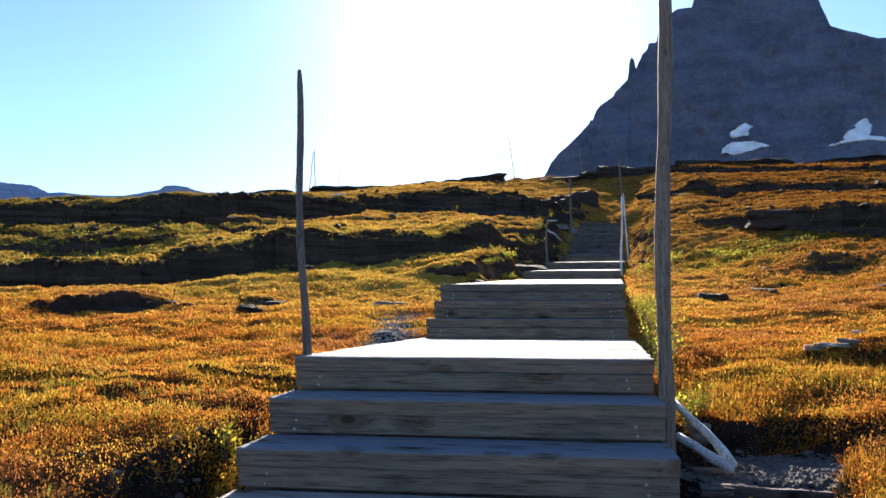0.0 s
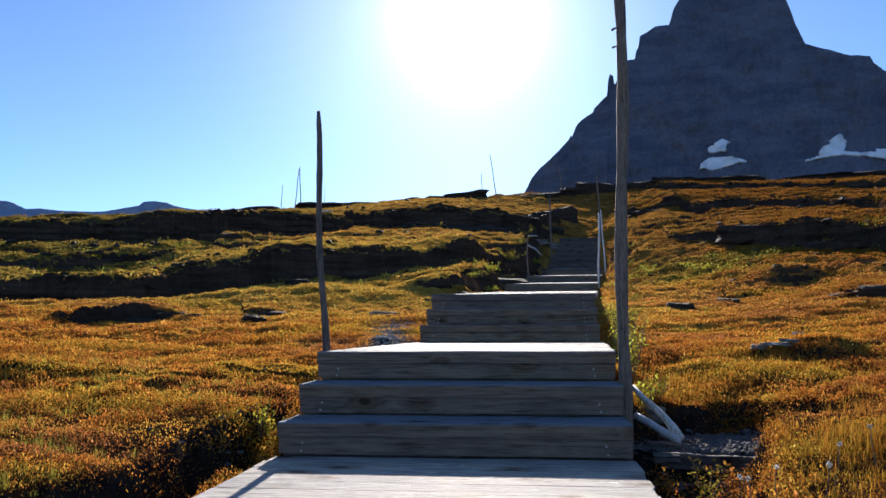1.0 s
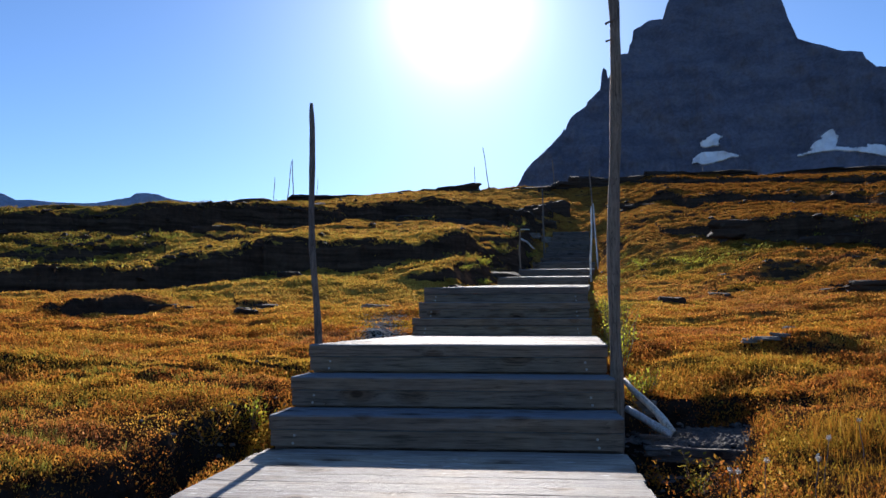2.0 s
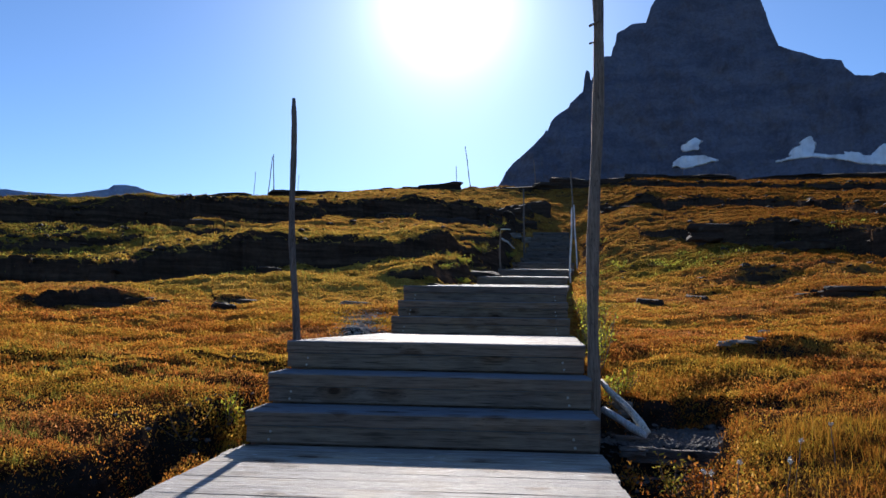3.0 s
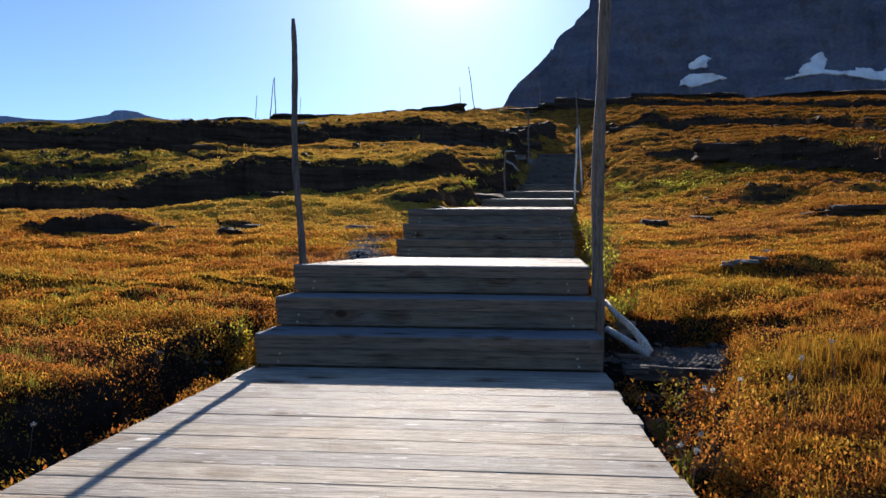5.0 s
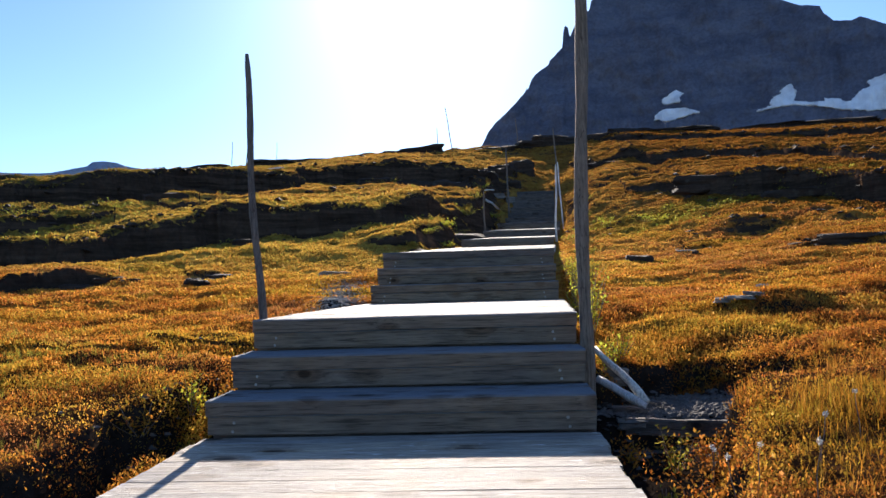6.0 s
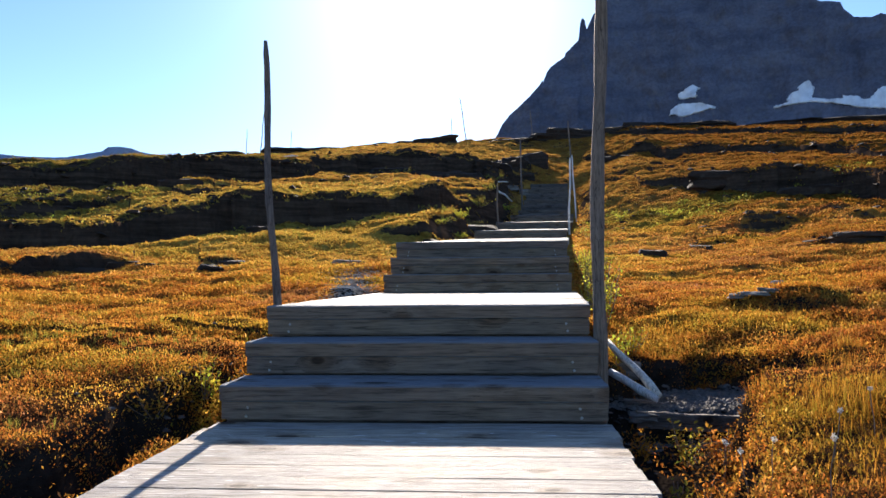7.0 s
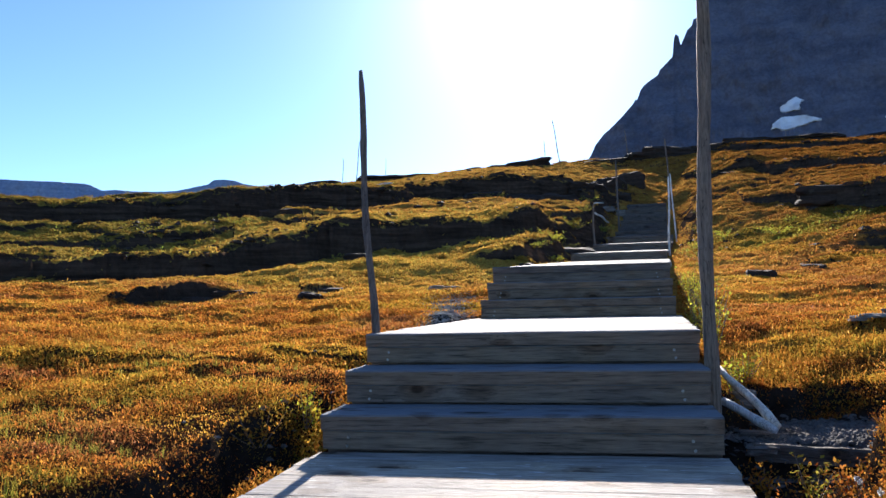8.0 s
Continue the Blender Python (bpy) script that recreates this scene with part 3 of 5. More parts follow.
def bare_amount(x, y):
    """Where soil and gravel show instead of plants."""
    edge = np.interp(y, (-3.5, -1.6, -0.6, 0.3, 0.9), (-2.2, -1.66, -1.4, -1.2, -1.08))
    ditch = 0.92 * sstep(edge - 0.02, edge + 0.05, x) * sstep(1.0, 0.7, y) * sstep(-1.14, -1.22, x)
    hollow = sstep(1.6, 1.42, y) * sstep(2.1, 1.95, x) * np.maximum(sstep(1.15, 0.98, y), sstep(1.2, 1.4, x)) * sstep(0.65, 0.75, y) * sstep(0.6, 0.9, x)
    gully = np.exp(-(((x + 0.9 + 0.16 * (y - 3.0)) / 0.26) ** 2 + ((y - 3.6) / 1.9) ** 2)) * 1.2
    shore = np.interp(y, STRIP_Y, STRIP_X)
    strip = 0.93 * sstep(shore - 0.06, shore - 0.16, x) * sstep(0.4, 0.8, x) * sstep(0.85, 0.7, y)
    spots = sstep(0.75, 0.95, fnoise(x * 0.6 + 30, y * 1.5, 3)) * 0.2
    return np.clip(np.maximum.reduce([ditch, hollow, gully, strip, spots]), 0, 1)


def corridor(x, y, z):
    xc, zt = np.interp(y, LINE_Y, LINE_X), np.interp(y, LINE_Y, LINE_Z) - 0.16
    reach = 1.3 + (np.where(x < xc, 0.5, 0.7) + 0.3 * vnoise(x * 1.7, y * 1.7)) * np.clip((y - 6) / 8, 0, 1)
    inside = sstep(reach, 0.98 - 0.12 * sstep(18, 22, y), np.abs(x - xc)) * sstep(27.5, 26.0, y) * (y > -6.7)
    return np.where(z > zt, z * (1 - inside) + zt * inside, z)


def full_z(x, y):
    return corridor(np.asarray(x, float), np.asarray(y, float), ground_z(x, y))


# ---- ground ----
def build_ground():
    fine = np.arange(-45, 37.01, 0.13)
    az = np.radians(np.concatenate([fine, np.arange(40, 315, 5.0)]))
    rad = [0.012]
    while rad[-1] < 46:
        r = rad[-1]
        rad.append(r + (0.14 if r < 2 else 0.045 + 0.0022 * r))
    while rad[-1] < 3200:
        rad.append(rad[-1] * 1.12)
    rad = np.array(rad)
    a, r = np.meshgrid(az, rad, indexing="ij")
    x, y = FOOT[0] + r * np.sin(a), FOOT[1] + r * np.cos(a)
    z = full_z(x, y)
    na, nr = a.shape
    verts = np.stack([x, y, z], -1).reshape(-1, 3)
    i = np.arange(na)[:, None] * nr
    j = np.arange(nr - 1)[None]
    i2 = np.roll(np.arange(na), -1)[:, None] * nr
    faces = np.stack([i + j, i + j + 1, i2 + j + 1, i2 + j], -1).reshape(-1, 4)[:, ::-1]
    centre = np.array([[FOOT[0], FOOT[1], float(full_z(np.array([FOOT[0]]), np.array([FOOT[1]]))[0])]])
    me = mesh_np("ground", np.concatenate([verts, centre]), faces)
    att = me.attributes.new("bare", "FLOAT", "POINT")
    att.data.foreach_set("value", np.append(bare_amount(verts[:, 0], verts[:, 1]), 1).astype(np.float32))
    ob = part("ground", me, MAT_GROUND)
    tagged(ob, "rocky alpine hillside with turf terraces and dark ledges", "ground", kind="structure")


build_ground()


# ---- mountains ----
def massif(name, label, outline, dist, lean, mat, seed, low, bed, ragged=0.0005):
    """A mountain under a skyline of (bearing, height per metre): its face leans back and is cut by rock beds; its back falls away."""
    azs = np.array([p[0] for p in outline])
    els = np.array([p[1] for p in outline])
    a = np.arange(azs[0], azs[-1], 0.06)
    top = np.interp(a, azs, els) * dist
    top = top + dist * ragged * fnoise(a * 2.5 + seed, a * 0 + seed, 4)
    v = np.concatenate([np.linspace(0, 1, 140), 1 + np.linspace(0.02, 1, 12)])
    A, V = np.meshgrid(np.radians(a), v, indexing="ij")
    T = np.repeat(top[:, None], len(v), 1)
    front = np.minimum(V, 1)
    Z = low + (T - low) * np.where(V <= 1, front, 2 - V)
    beds = Z / bed + 0.6 * fnoise(A * 40 + seed, Z / (bed * 6), 3)
    cut = np.floor(beds) + sstep(0.3, 1.0, beds - np.floor(beds))
    D = dist + lean * (Z - low) + lean * 0.5 * bed * (cut - beds) + 0.013 * dist * fnoise(A * 26 + seed, Z / (dist * 0.07), 4) + 0.0018 * dist * fnoise(A * 150 + seed, Z / (dist * 0.02), 4)
    D = D * np.where(V > 1, 1 + 0.9 * (V - 1), 1)
    scale = D / dist
    x, y = FOOT[0] + D * np.sin(A), FOOT[1] + D * np.cos(A)
    z = np.where(V <= 1, 0.73 + Z * scale, 0.73 + Z)
    n, m = A.shape
    i, j = np.arange(n - 1)[:, None] * m, np.arange(m - 1)[None]
    faces = np.stack([i + j, i + m + j, i + m + j + 1, i + j + 1], -1).reshape(-1, 4)
    ob = part(name, mesh_np(name, np.stack([x, y, z], -1).reshape(-1, 3), faces), mat)
    tagged(ob, label, "mountain", kind="structure")
    return a, v, D, Z, scale


PEAK = ((-2.20, 0.120), (-0.40, 0.169), (-0.11, 0.179), (0.43, 0.192), (1.86, 0.214), (2.76, 0.232), (2.81, 0.237), (2.88, 0.232), (3.18, 0.245), (3.50, 0.252), (4.44, 0.263), (4.52, 0.268), (5.45, 0.283), (5.56, 0.304), (5.70, 0.311), (5.90, 0.308), (6.00, 0.296), (6.50, 0.314), (6.84, 0.320), (6.89, 0.327), (7.44, 0.327), (7.57, 0.338), (7.74, 0.342), (7.83, 0.356), (8.98, 0.367), (9.87, 0.367), (10.21, 0.386), (10.77, 0.402), (11.74, 0.414), (13.07, 0.421), (15.28, 0.416), (16.70, 0.400), (17.54, 0.381), (17.83, 0.366), (18.07, 0.349), (18.61, 0.323), (21.29, 0.302), (22.39, 0.298), (22.60, 0.289), (23.19, 0.278), (24.17, 0.276), (24.66, 0.279), (31.00, 0.220), (38.00, 0.160), (46.00, 0.100))
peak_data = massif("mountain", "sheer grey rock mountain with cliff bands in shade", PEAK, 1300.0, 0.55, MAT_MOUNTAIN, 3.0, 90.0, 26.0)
RIDGE = ((-60.00, 0.1000), (-48.00, 0.1200), (-41.00, 0.1380), (-37.30, 0.1380), (-35.40, 0.1367), (-35.02, 0.1353), (-34.34, 0.1291), (-33.48, 0.1307), (-32.17, 0.1295), (-30.49, 0.1298), (-29.64, 0.1313), (-28.78, 0.1347), (-27.55, 0.1398), (-27.21, 0.1448), (-26.49, 0.1461), (-25.76, 0.1447), (-25.21, 0.1411), (-24.48, 0.1389), (-23.55, 0.1375), (-20.00, 0.1100))
massif("distant_ridge", "far mountain ridge beyond the hill, coloured blue-grey for haze", RIDGE, 2600.0, 1.2, MAT_RIDGE, 11.0, 100.0, 60.0, 0.0002)


def snow_patch(outline, label):
    """A drift of old snow lying on the mountain's face inside an outline of (bearing, height per metre)."""
    a, v, D, Z, scale = peak_data
    poly = np.array(outline)
    a0, a1 = poly[:, 0].min(), poly[:, 0].max()
    e0, e1 = poly[:, 1].min(), poly[:, 1].max()
    na, ne = (90, 36) if a1 - a0 < 5 else (240, 60)
    A, E = np.meshgrid(np.linspace(a0, a1, na), np.linspace(e0, e1, ne), indexing="ij")
    jag = A + 0.04 * fnoise(A * 6, E * 500, 3)
    jel = E + 0.0006 * fnoise(A * 5 + 50, E * 300, 3)
    inside = np.zeros(A.shape, bool)
    for (xa, ya), (xb, yb) in zip(poly, np.roll(poly, -1, 0)):
        cross = ((ya > jel) != (yb > jel)) & (jag < (xb - xa) * (jel - ya) / (yb - ya + 1e-12) + xa)
        inside ^= cross
    top = len(v) - 12
    col = np.clip(np.searchsorted(a, A), 0, len(a) - 1)
    Dp = np.empty(A.shape)
    for q in range(na):
        for s in range(ne):
            c = col[q, s]
            Dp[q, s] = np.interp(E[q, s] * 1300.0, Z[c, :top], D[c, :top])
    Dp = Dp - 5
    ar = np.radians(A)
    verts = np.stack([FOOT[0] + Dp * np.sin(ar), FOOT[1] + Dp * np.cos(ar), 0.73 + E * Dp], -1).reshape(-1, 3)
    i, j = np.meshgrid(np.arange(na - 1), np.arange(ne - 1), indexing="ij")
    keep = inside[:-1, :-1] & inside[1:, 1:]
    f = np.stack([i * ne + j, (i + 1) * ne + j, (i + 1) * ne + j + 1, i * ne + j + 1], -1)[keep]
    ob = part("snow_patch", mesh_np("snow_patch", verts, f), MAT_SNOW)
    mod = ob.modifiers.new("depth", "SOLIDIFY")
    mod.thickness, mod.offset = 4.0, -1
    tagged(ob, label, "snow", "snow on the mountain")


snow_patch(((11.13, 0.1825), (11.58, 0.1843), (11.65, 0.1898), (12.25, 0.1969), (13.36, 0.1974), (14.02, 0.1948), (14.75, 0.1908), (13.95, 0.1881), (13.11, 0.1846), (12.48, 0.1823), (11.88, 0.1848)), "flat lens of old snow low on the mountain")
snow_patch(((12.17, 0.2052), (12.21, 0.2086), (12.84, 0.2163), (13.21, 0.2194), (13.54, 0.2150), (13.39, 0.2117), (13.36, 0.2036), (12.73, 0.2041), (12.32, 0.2030)), "small rounded patch of snow on the mountain")
snow_patch(((18.26, 0.1855), (18.97, 0.1884), (19.26, 0.1920), (19.05, 0.1923), (19.34, 0.1998), (19.93, 0.2028), (19.83, 0.2056), (20.22, 0.2102), (20.50, 0.2130), (20.70, 0.2054), (20.65, 0.1923), (21.74, 0.1891), (22.41, 0.1892), (22.41, 0.1925), (23.40, 0.1894), (23.46, 0.1860), (23.99, 0.1857), (24.39, 0.1939), (24.71, 0.1977), (25.10, 0.1994), (24.79, 0.2045), (25.21, 0.2074), (26.00, 0.2120), (26.25, 0.2058), (27.22, 0.1973), (28.41, 0.1762), (27.19, 0.1688), (24.68, 0.1729), (23.06, 0.1784), (21.73, 0.1852), (20.54, 0.1886), (19.32, 0.1866), (18.44, 0.1846)), "long snowfield with a peaked tongue on the mountain")

# ---- boards ----
def board_mesh(name, lx, ly, lz, seed=0, bev=0.006, wave=0.0015):
    """A sawn board, its long side along x, worn round at its edges; its top is at z = 0."""
    r = random.Random(seed)
    bm = bmesh.new()
    n = 5
    rows = []
    for k in range(n):
        x = -lx / 2 + lx * k / (n - 1)
        wy, wz = r.uniform(-wave, wave), r.uniform(-wave, wave)
        pts = ((-ly / 2, -lz), (-ly / 2, -bev), (-ly / 2 + bev, 0), (ly / 2 - bev, 0), (ly / 2, -bev), (ly / 2, -lz))
        rows.append([bm.verts.new((x, py + wy, pz + wz)) for py, pz in pts])
    for ra, rb in zip(rows, rows[1:]):
        for k in range(6):
            bm.faces.new((ra[k], rb[k], rb[(k + 1) % 6], ra[(k + 1) % 6]))
    bm.faces.new(rows[0])
    bm.faces.new(rows[-1][::-1])
    bmesh.ops.recalc_face_normals(bm, faces=bm.faces)
    me = bpy.data.meshes.new(name)
    bm.to_mesh(me)
    bm.free()
    return me


W = 1.9
DECK_MESHES = [board_mesh("deck_board", W + 0.012 * (s % 3), 0.1628 + 0.0009 * (s % 5), 0.045, s, 0.0025, 0.0012) for s in range(8)]
RAND = random.Random(21)


def deck(name, label, y0, y1, x0, x1, z0, z1, mat, width=W, pitch=0.168):
    """A run of boards laid across the trail on two side stringers."""
    top = thing(name, label, "boardwalk", "boardwalk sections")
    n = max(1, round((y1 - y0) / pitch))
    step = (y1 - y0) / n
    tilt = math.degrees(math.atan2(z1 - z0, y1 - y0))
    turn = -math.degrees(math.atan2(x1 - x0, y1 - y0)) * 0.4
    for k in range(n):
        f = (k + 0.5) / n
        shift = RAND.uniform(-0.0022, 0.0022)
        me = RAND.choice(DECK_MESHES)
        if not me.materials:
            me.materials.append(mat)
        b = part("board", me, None, top, "", pose(x0 + (x1 - x0) * f + RAND.uniform(-0.008, 0.008), y0 + step * (k + 0.5) + shift, z0 + (z1 - z0) * f + RAND.uniform(-0.001, 0.001), tilt + RAND.uniform(-0.2, 0.2), RAND.uniform(-0.05, 0.05), turn + RAND.uniform(-0.15, 0.15)))
        b.scale = (width / W, step / pitch, 1)
    length = math.hypot(y1 - y0, x1 - x0)
    for side in (-1, 0, 1):
        me = board_mesh("stringer", length - 0.06, 0.07, 0.15, side + 9)
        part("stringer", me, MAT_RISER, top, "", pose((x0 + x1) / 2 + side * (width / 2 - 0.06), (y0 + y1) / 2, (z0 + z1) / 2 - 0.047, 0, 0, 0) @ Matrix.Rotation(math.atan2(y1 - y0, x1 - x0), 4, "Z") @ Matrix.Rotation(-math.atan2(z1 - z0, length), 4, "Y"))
    return top


def bolt_mesh():
    bm = bmesh.new()
    bmesh.ops.create_cone(bm, cap_ends=True, segments=8, radius1=0.008, radius2=0.006, depth=0.006, matrix=Matrix.Rotation(radians(90), 4, "X"))
    me = bpy.data.meshes.new("bolt")
    bm.to_mesh(me)
    bm.free()
    me.materials.append(MAT_BOLT)
    return me


BOLT = bolt_mesh()


def step(parent, y, z0, z1, xc, run, mat, width=W, bolts=True):
    """One step: a thick nosing plank over a riser plank, with tread boards behind."""
    rise = z1 - z0
    cap = rise * 0.42
    part("nosing", board_mesh("nosing", width, 0.14, cap, RAND.randrange(999), 0.008, 0.0025), mat, parent, "", pose(xc, y + 0.07, z1, 0, 0, RAND.uniform(-0.15, 0.15)))
    riser = part("riser", board_mesh("riser", width - 0.01, 0.06, rise - cap - 0.012, RAND.randrange(999), 0.005, 0.002), mat, parent, "", pose(xc + RAND.uniform(-0.004, 0.004), y + 0.042, z1 - cap - 0.004, 0, 0, 0))
    # added backing board, unseen, stops sun leaking through the gap below the riser
    part("backer", board_mesh("backer", width - 0.02, 0.05, rise + 0.04, 5), mat, parent, "", pose(xc, y + 0.105, z1 - 0.03))
    back = run - 0.144
    if back > 0.05:
        n = max(1, round(back / 0.15))
        for k in range(n):
            part("tread_board", board_mesh("tread_board", width, back / n - 0.006, 0.045, RAND.randrange(999)), mat, parent, "", pose(xc, y + 0.144 + back * (k + 0.5) / n, z1 - 0.002 + RAND.uniform(-0.002, 0.001)))
    if bolts:
        for sx in (-1, 1):
            for up, aside in ((0.72, 0.0), (0.3, 0.008)):
                part("bolt", BOLT, None, riser, "small steel bolt head", pose(sx * (width / 2 - 0.13 - aside), -0.033, -(rise - cap) * up))


def side_boards(parent, xc, width, spans, mat):
    """Closing boards at both ends of a flight."""
    for y0, y1, z0, z1 in spans:
        for sx in (-1, 1):
            part("side_board", board_mesh("side_board", y1 - y0, 0.05, z1 - z0, RAND.randrange(999)), mat, parent, "", pose(xc + sx * (width / 2 - 0.03), (y0 + y1) / 2, z1, 0, 0, 90))


RISE, RUN = 0.177, 0.395
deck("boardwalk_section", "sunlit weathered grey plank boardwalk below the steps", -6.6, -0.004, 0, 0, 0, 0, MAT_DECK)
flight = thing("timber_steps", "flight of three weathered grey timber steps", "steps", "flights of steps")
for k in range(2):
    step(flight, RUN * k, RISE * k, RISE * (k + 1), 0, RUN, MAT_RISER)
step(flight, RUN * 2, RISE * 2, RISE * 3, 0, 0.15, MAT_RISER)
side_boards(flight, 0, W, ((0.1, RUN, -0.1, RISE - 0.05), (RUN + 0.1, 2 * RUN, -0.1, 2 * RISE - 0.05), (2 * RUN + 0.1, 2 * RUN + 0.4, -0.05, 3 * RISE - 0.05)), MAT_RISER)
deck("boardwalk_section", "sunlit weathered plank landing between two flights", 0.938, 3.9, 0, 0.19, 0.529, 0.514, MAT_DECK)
flight = thing("timber_steps", "second flight of three timber steps, in shade", "steps", "flights of steps")
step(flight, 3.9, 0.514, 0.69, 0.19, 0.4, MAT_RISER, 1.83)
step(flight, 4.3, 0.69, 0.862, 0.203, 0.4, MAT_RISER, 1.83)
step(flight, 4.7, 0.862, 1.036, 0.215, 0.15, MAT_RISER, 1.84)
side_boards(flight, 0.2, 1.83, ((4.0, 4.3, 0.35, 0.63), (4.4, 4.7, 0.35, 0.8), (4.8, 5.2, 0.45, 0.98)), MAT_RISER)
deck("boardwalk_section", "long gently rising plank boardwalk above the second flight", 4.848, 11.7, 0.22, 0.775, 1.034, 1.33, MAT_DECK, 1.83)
for y, y2, z, zt, ze, xa, xb in ((11.7, 16.4, 1.33, 1.487, 1.735, 0.775, 1.16), (16.4, 19.2, 1.735, 1.912, 2.09, 1.16, 1.55), (19.2, 21.9, 2.09, 2.28, 2.44, 1.55, 1.72)):
    one = thing("timber_step", "single weathered timber step in the boardwalk", "step", "single steps")
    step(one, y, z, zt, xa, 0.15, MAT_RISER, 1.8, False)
    deck("boardwalk_section", "short plank section of the boardwalk on the hill", y + 0.148, y2, xa, xb, zt - 0.002, ze, MAT_DECK, 1.8)
flight = thing("timber_steps", "upper flight of old dark timber steps between rocks", "steps", "flights of steps")
zs = (2.44, 2.61, 2.83, 3.08, 3.33, 3.58, 3.84)
for k in range(6):
    step(flight, 21.9 + 0.74 * k, zs[k], zs[k + 1], 1.73 + 0.08 * k, 0.74, MAT_DARKWOOD, 1.6 - 0.05 * k, False)


# ---- posts and poles ----
def pole_mesh(name, base, tip, r0, r1, seed, crook=0.015, sides=9):
    """A peeled trunk, tapering and slightly crooked, from base to tip."""
    r = random.Random(seed)
    base, tip = Vector(base), Vector(tip)
    axis = (tip - base).normalized()
    u = axis.orthogonal().normalized()
    w = axis.cross(u)
    length = (tip - base).length
    n = max(6, int(length / 0.09))
    bm = bmesh.new()
    rows = []
    ph = [r.uniform(0, 6.3) for _ in range(4)]
    for k in range(n + 1):
        f = k / n
        c = base.lerp(tip, f) + u * crook * math.sin(f * 5 + ph[0]) * math.sin(f * math.pi) + w * crook * math.sin(f * 8 + ph[1]) * math.sin(f * math.pi)
        rad = (r0 * (1 - f) + r1 * f) * (1 + 0.07 * math.sin(f * 23 + ph[2]) + r.uniform(-0.04, 0.04))
        if k == n:
            rad *= 0.6
        rows.append([bm.verts.new(c + (u * math.cos(6.2832 * q / sides) + w * math.sin(6.2832 * q / sides)) * rad * r.uniform(0.93, 1.07)) for q in range(sides)])
    for ra, rb in zip(rows, rows[1:]):
        for q in range(sides):
            bm.faces.new((ra[q], ra[(q + 1) % sides], rb[(q + 1) % sides], rb[q])).smooth = True
    bm.faces.new(rows[0][::-1])
    bm.faces.new(rows[-1])
    me = bpy.data.meshes.new(name)
    bm.to_mesh(me)
    bm.free()
    return me


def post(name, label, base, tip, r0, r1, mat, seed, category="post", group="", crook=0.015):
    b = Vector(base)
    ob = part(name, pole_mesh(name, (0, 0, 0), Vector(tip) - b, r0, r1, seed, crook), mat, None, "", Matrix.Translation(b))
    return tagged(ob, label, category, group)


post("wooden_post", "peeled wooden post standing beside the landing", (-0.928, 0.97, 0.1), (-1.006, 0.97, 2.17), 0.025, 0.019, MAT_POST, 3, group="trail posts")
tall = post("wooden_post", "tall peeled wooden post with a twig stub beside the steps", (0.985, 0.64, -0.2), (1.008, 0.64, 3.1), 0.04, 0.033, MAT_POST, 5, group="trail posts")
part("twig", pole_mesh("twig", (-0.03, -0.02, 2.72), (0.03, -0.05, 2.745), 0.008, 0.005, 4, 0.002), MAT_POST, tall)
part("twig", pole_mesh("twig", (-0.03, -0.02, 2.61), (0.012, -0.035, 2.615), 0.007, 0.004, 5, 0.002), MAT_POST, tall)

# far trail poles: bearing, distance, sideways lean, height of the tip, thickness
def pole_at(bearing, dist, side, top, thick, mat, label, seed, sink=0.25, group="far trail poles", crook=0.012):
    a = radians(bearing)
    x, y = FOOT[0] + dist * math.sin(a), FOOT[1] + dist * math.cos(a)
    z = float(full_z(np.array([x]), np.array([y]))[0])
    return post("trail_pole", label, (x, y, z - sink), (x + side, y, top), thick, thick * 0.7, mat, seed, "pole", group, crook)


pole_at(-17.25, 41, 0.23, 8.64, 0.026, MAT_POST, "thin leaning marker pole on the skyline", 31)
pole_at(-16.78, 41, -0.08, 8.76, 0.028, MAT_POST, "thin upright marker pole on the skyline", 32)
pole_at(-18.18, 41, 0.06, 7.79, 0.02, MAT_POST, "short thin marker pole on the skyline", 33)
pole_at(-15.11, 41, 0.03, 7.79, 0.014, MAT_POST, "short thin marker pole on the skyline", 34)
pole_at(-2.56, 41, -0.38, 9.53, 0.026, MAT_POST, "long leaning marker pole on the skyline", 35)
pole_at(-3.62, 41, -0.07, 8.49, 0.02, MAT_POST, "short thin marker pole on the skyline", 36)
pole_at(2.1, 42, -0.13, 9.0, 0.028, MAT_POST, "leaning marker pole on the skyline", 37)
pole_at(12.35, 42, -0.02, 8.36, 0.016, MAT_POST, "short thin marker pole on the skyline", 43)
pole_at(1.29, 27, -0.05, 5.05, 0.035, MAT_POST, "rough pole beside the upper steps", 38)
pole_at(-0.47, 21, 0.0, 2.98, 0.03, MAT_POST, "rough pole beside the boardwalk on the hill", 39)
pole_at(4.54, 20.5, 0.04, 3.52, 0.03, MAT_PALE, "pale peeled post beside the boardwalk", 40)
pole_at(5.1, 24.5, -0.13, 4.15, 0.026, MAT_PALE, "pale leaning post beside the boardwalk", 41)
pole_at(4.85, 30, -0.15, 6.2, 0.035, MAT_POST, "tall rough pole above the upper steps", 42)


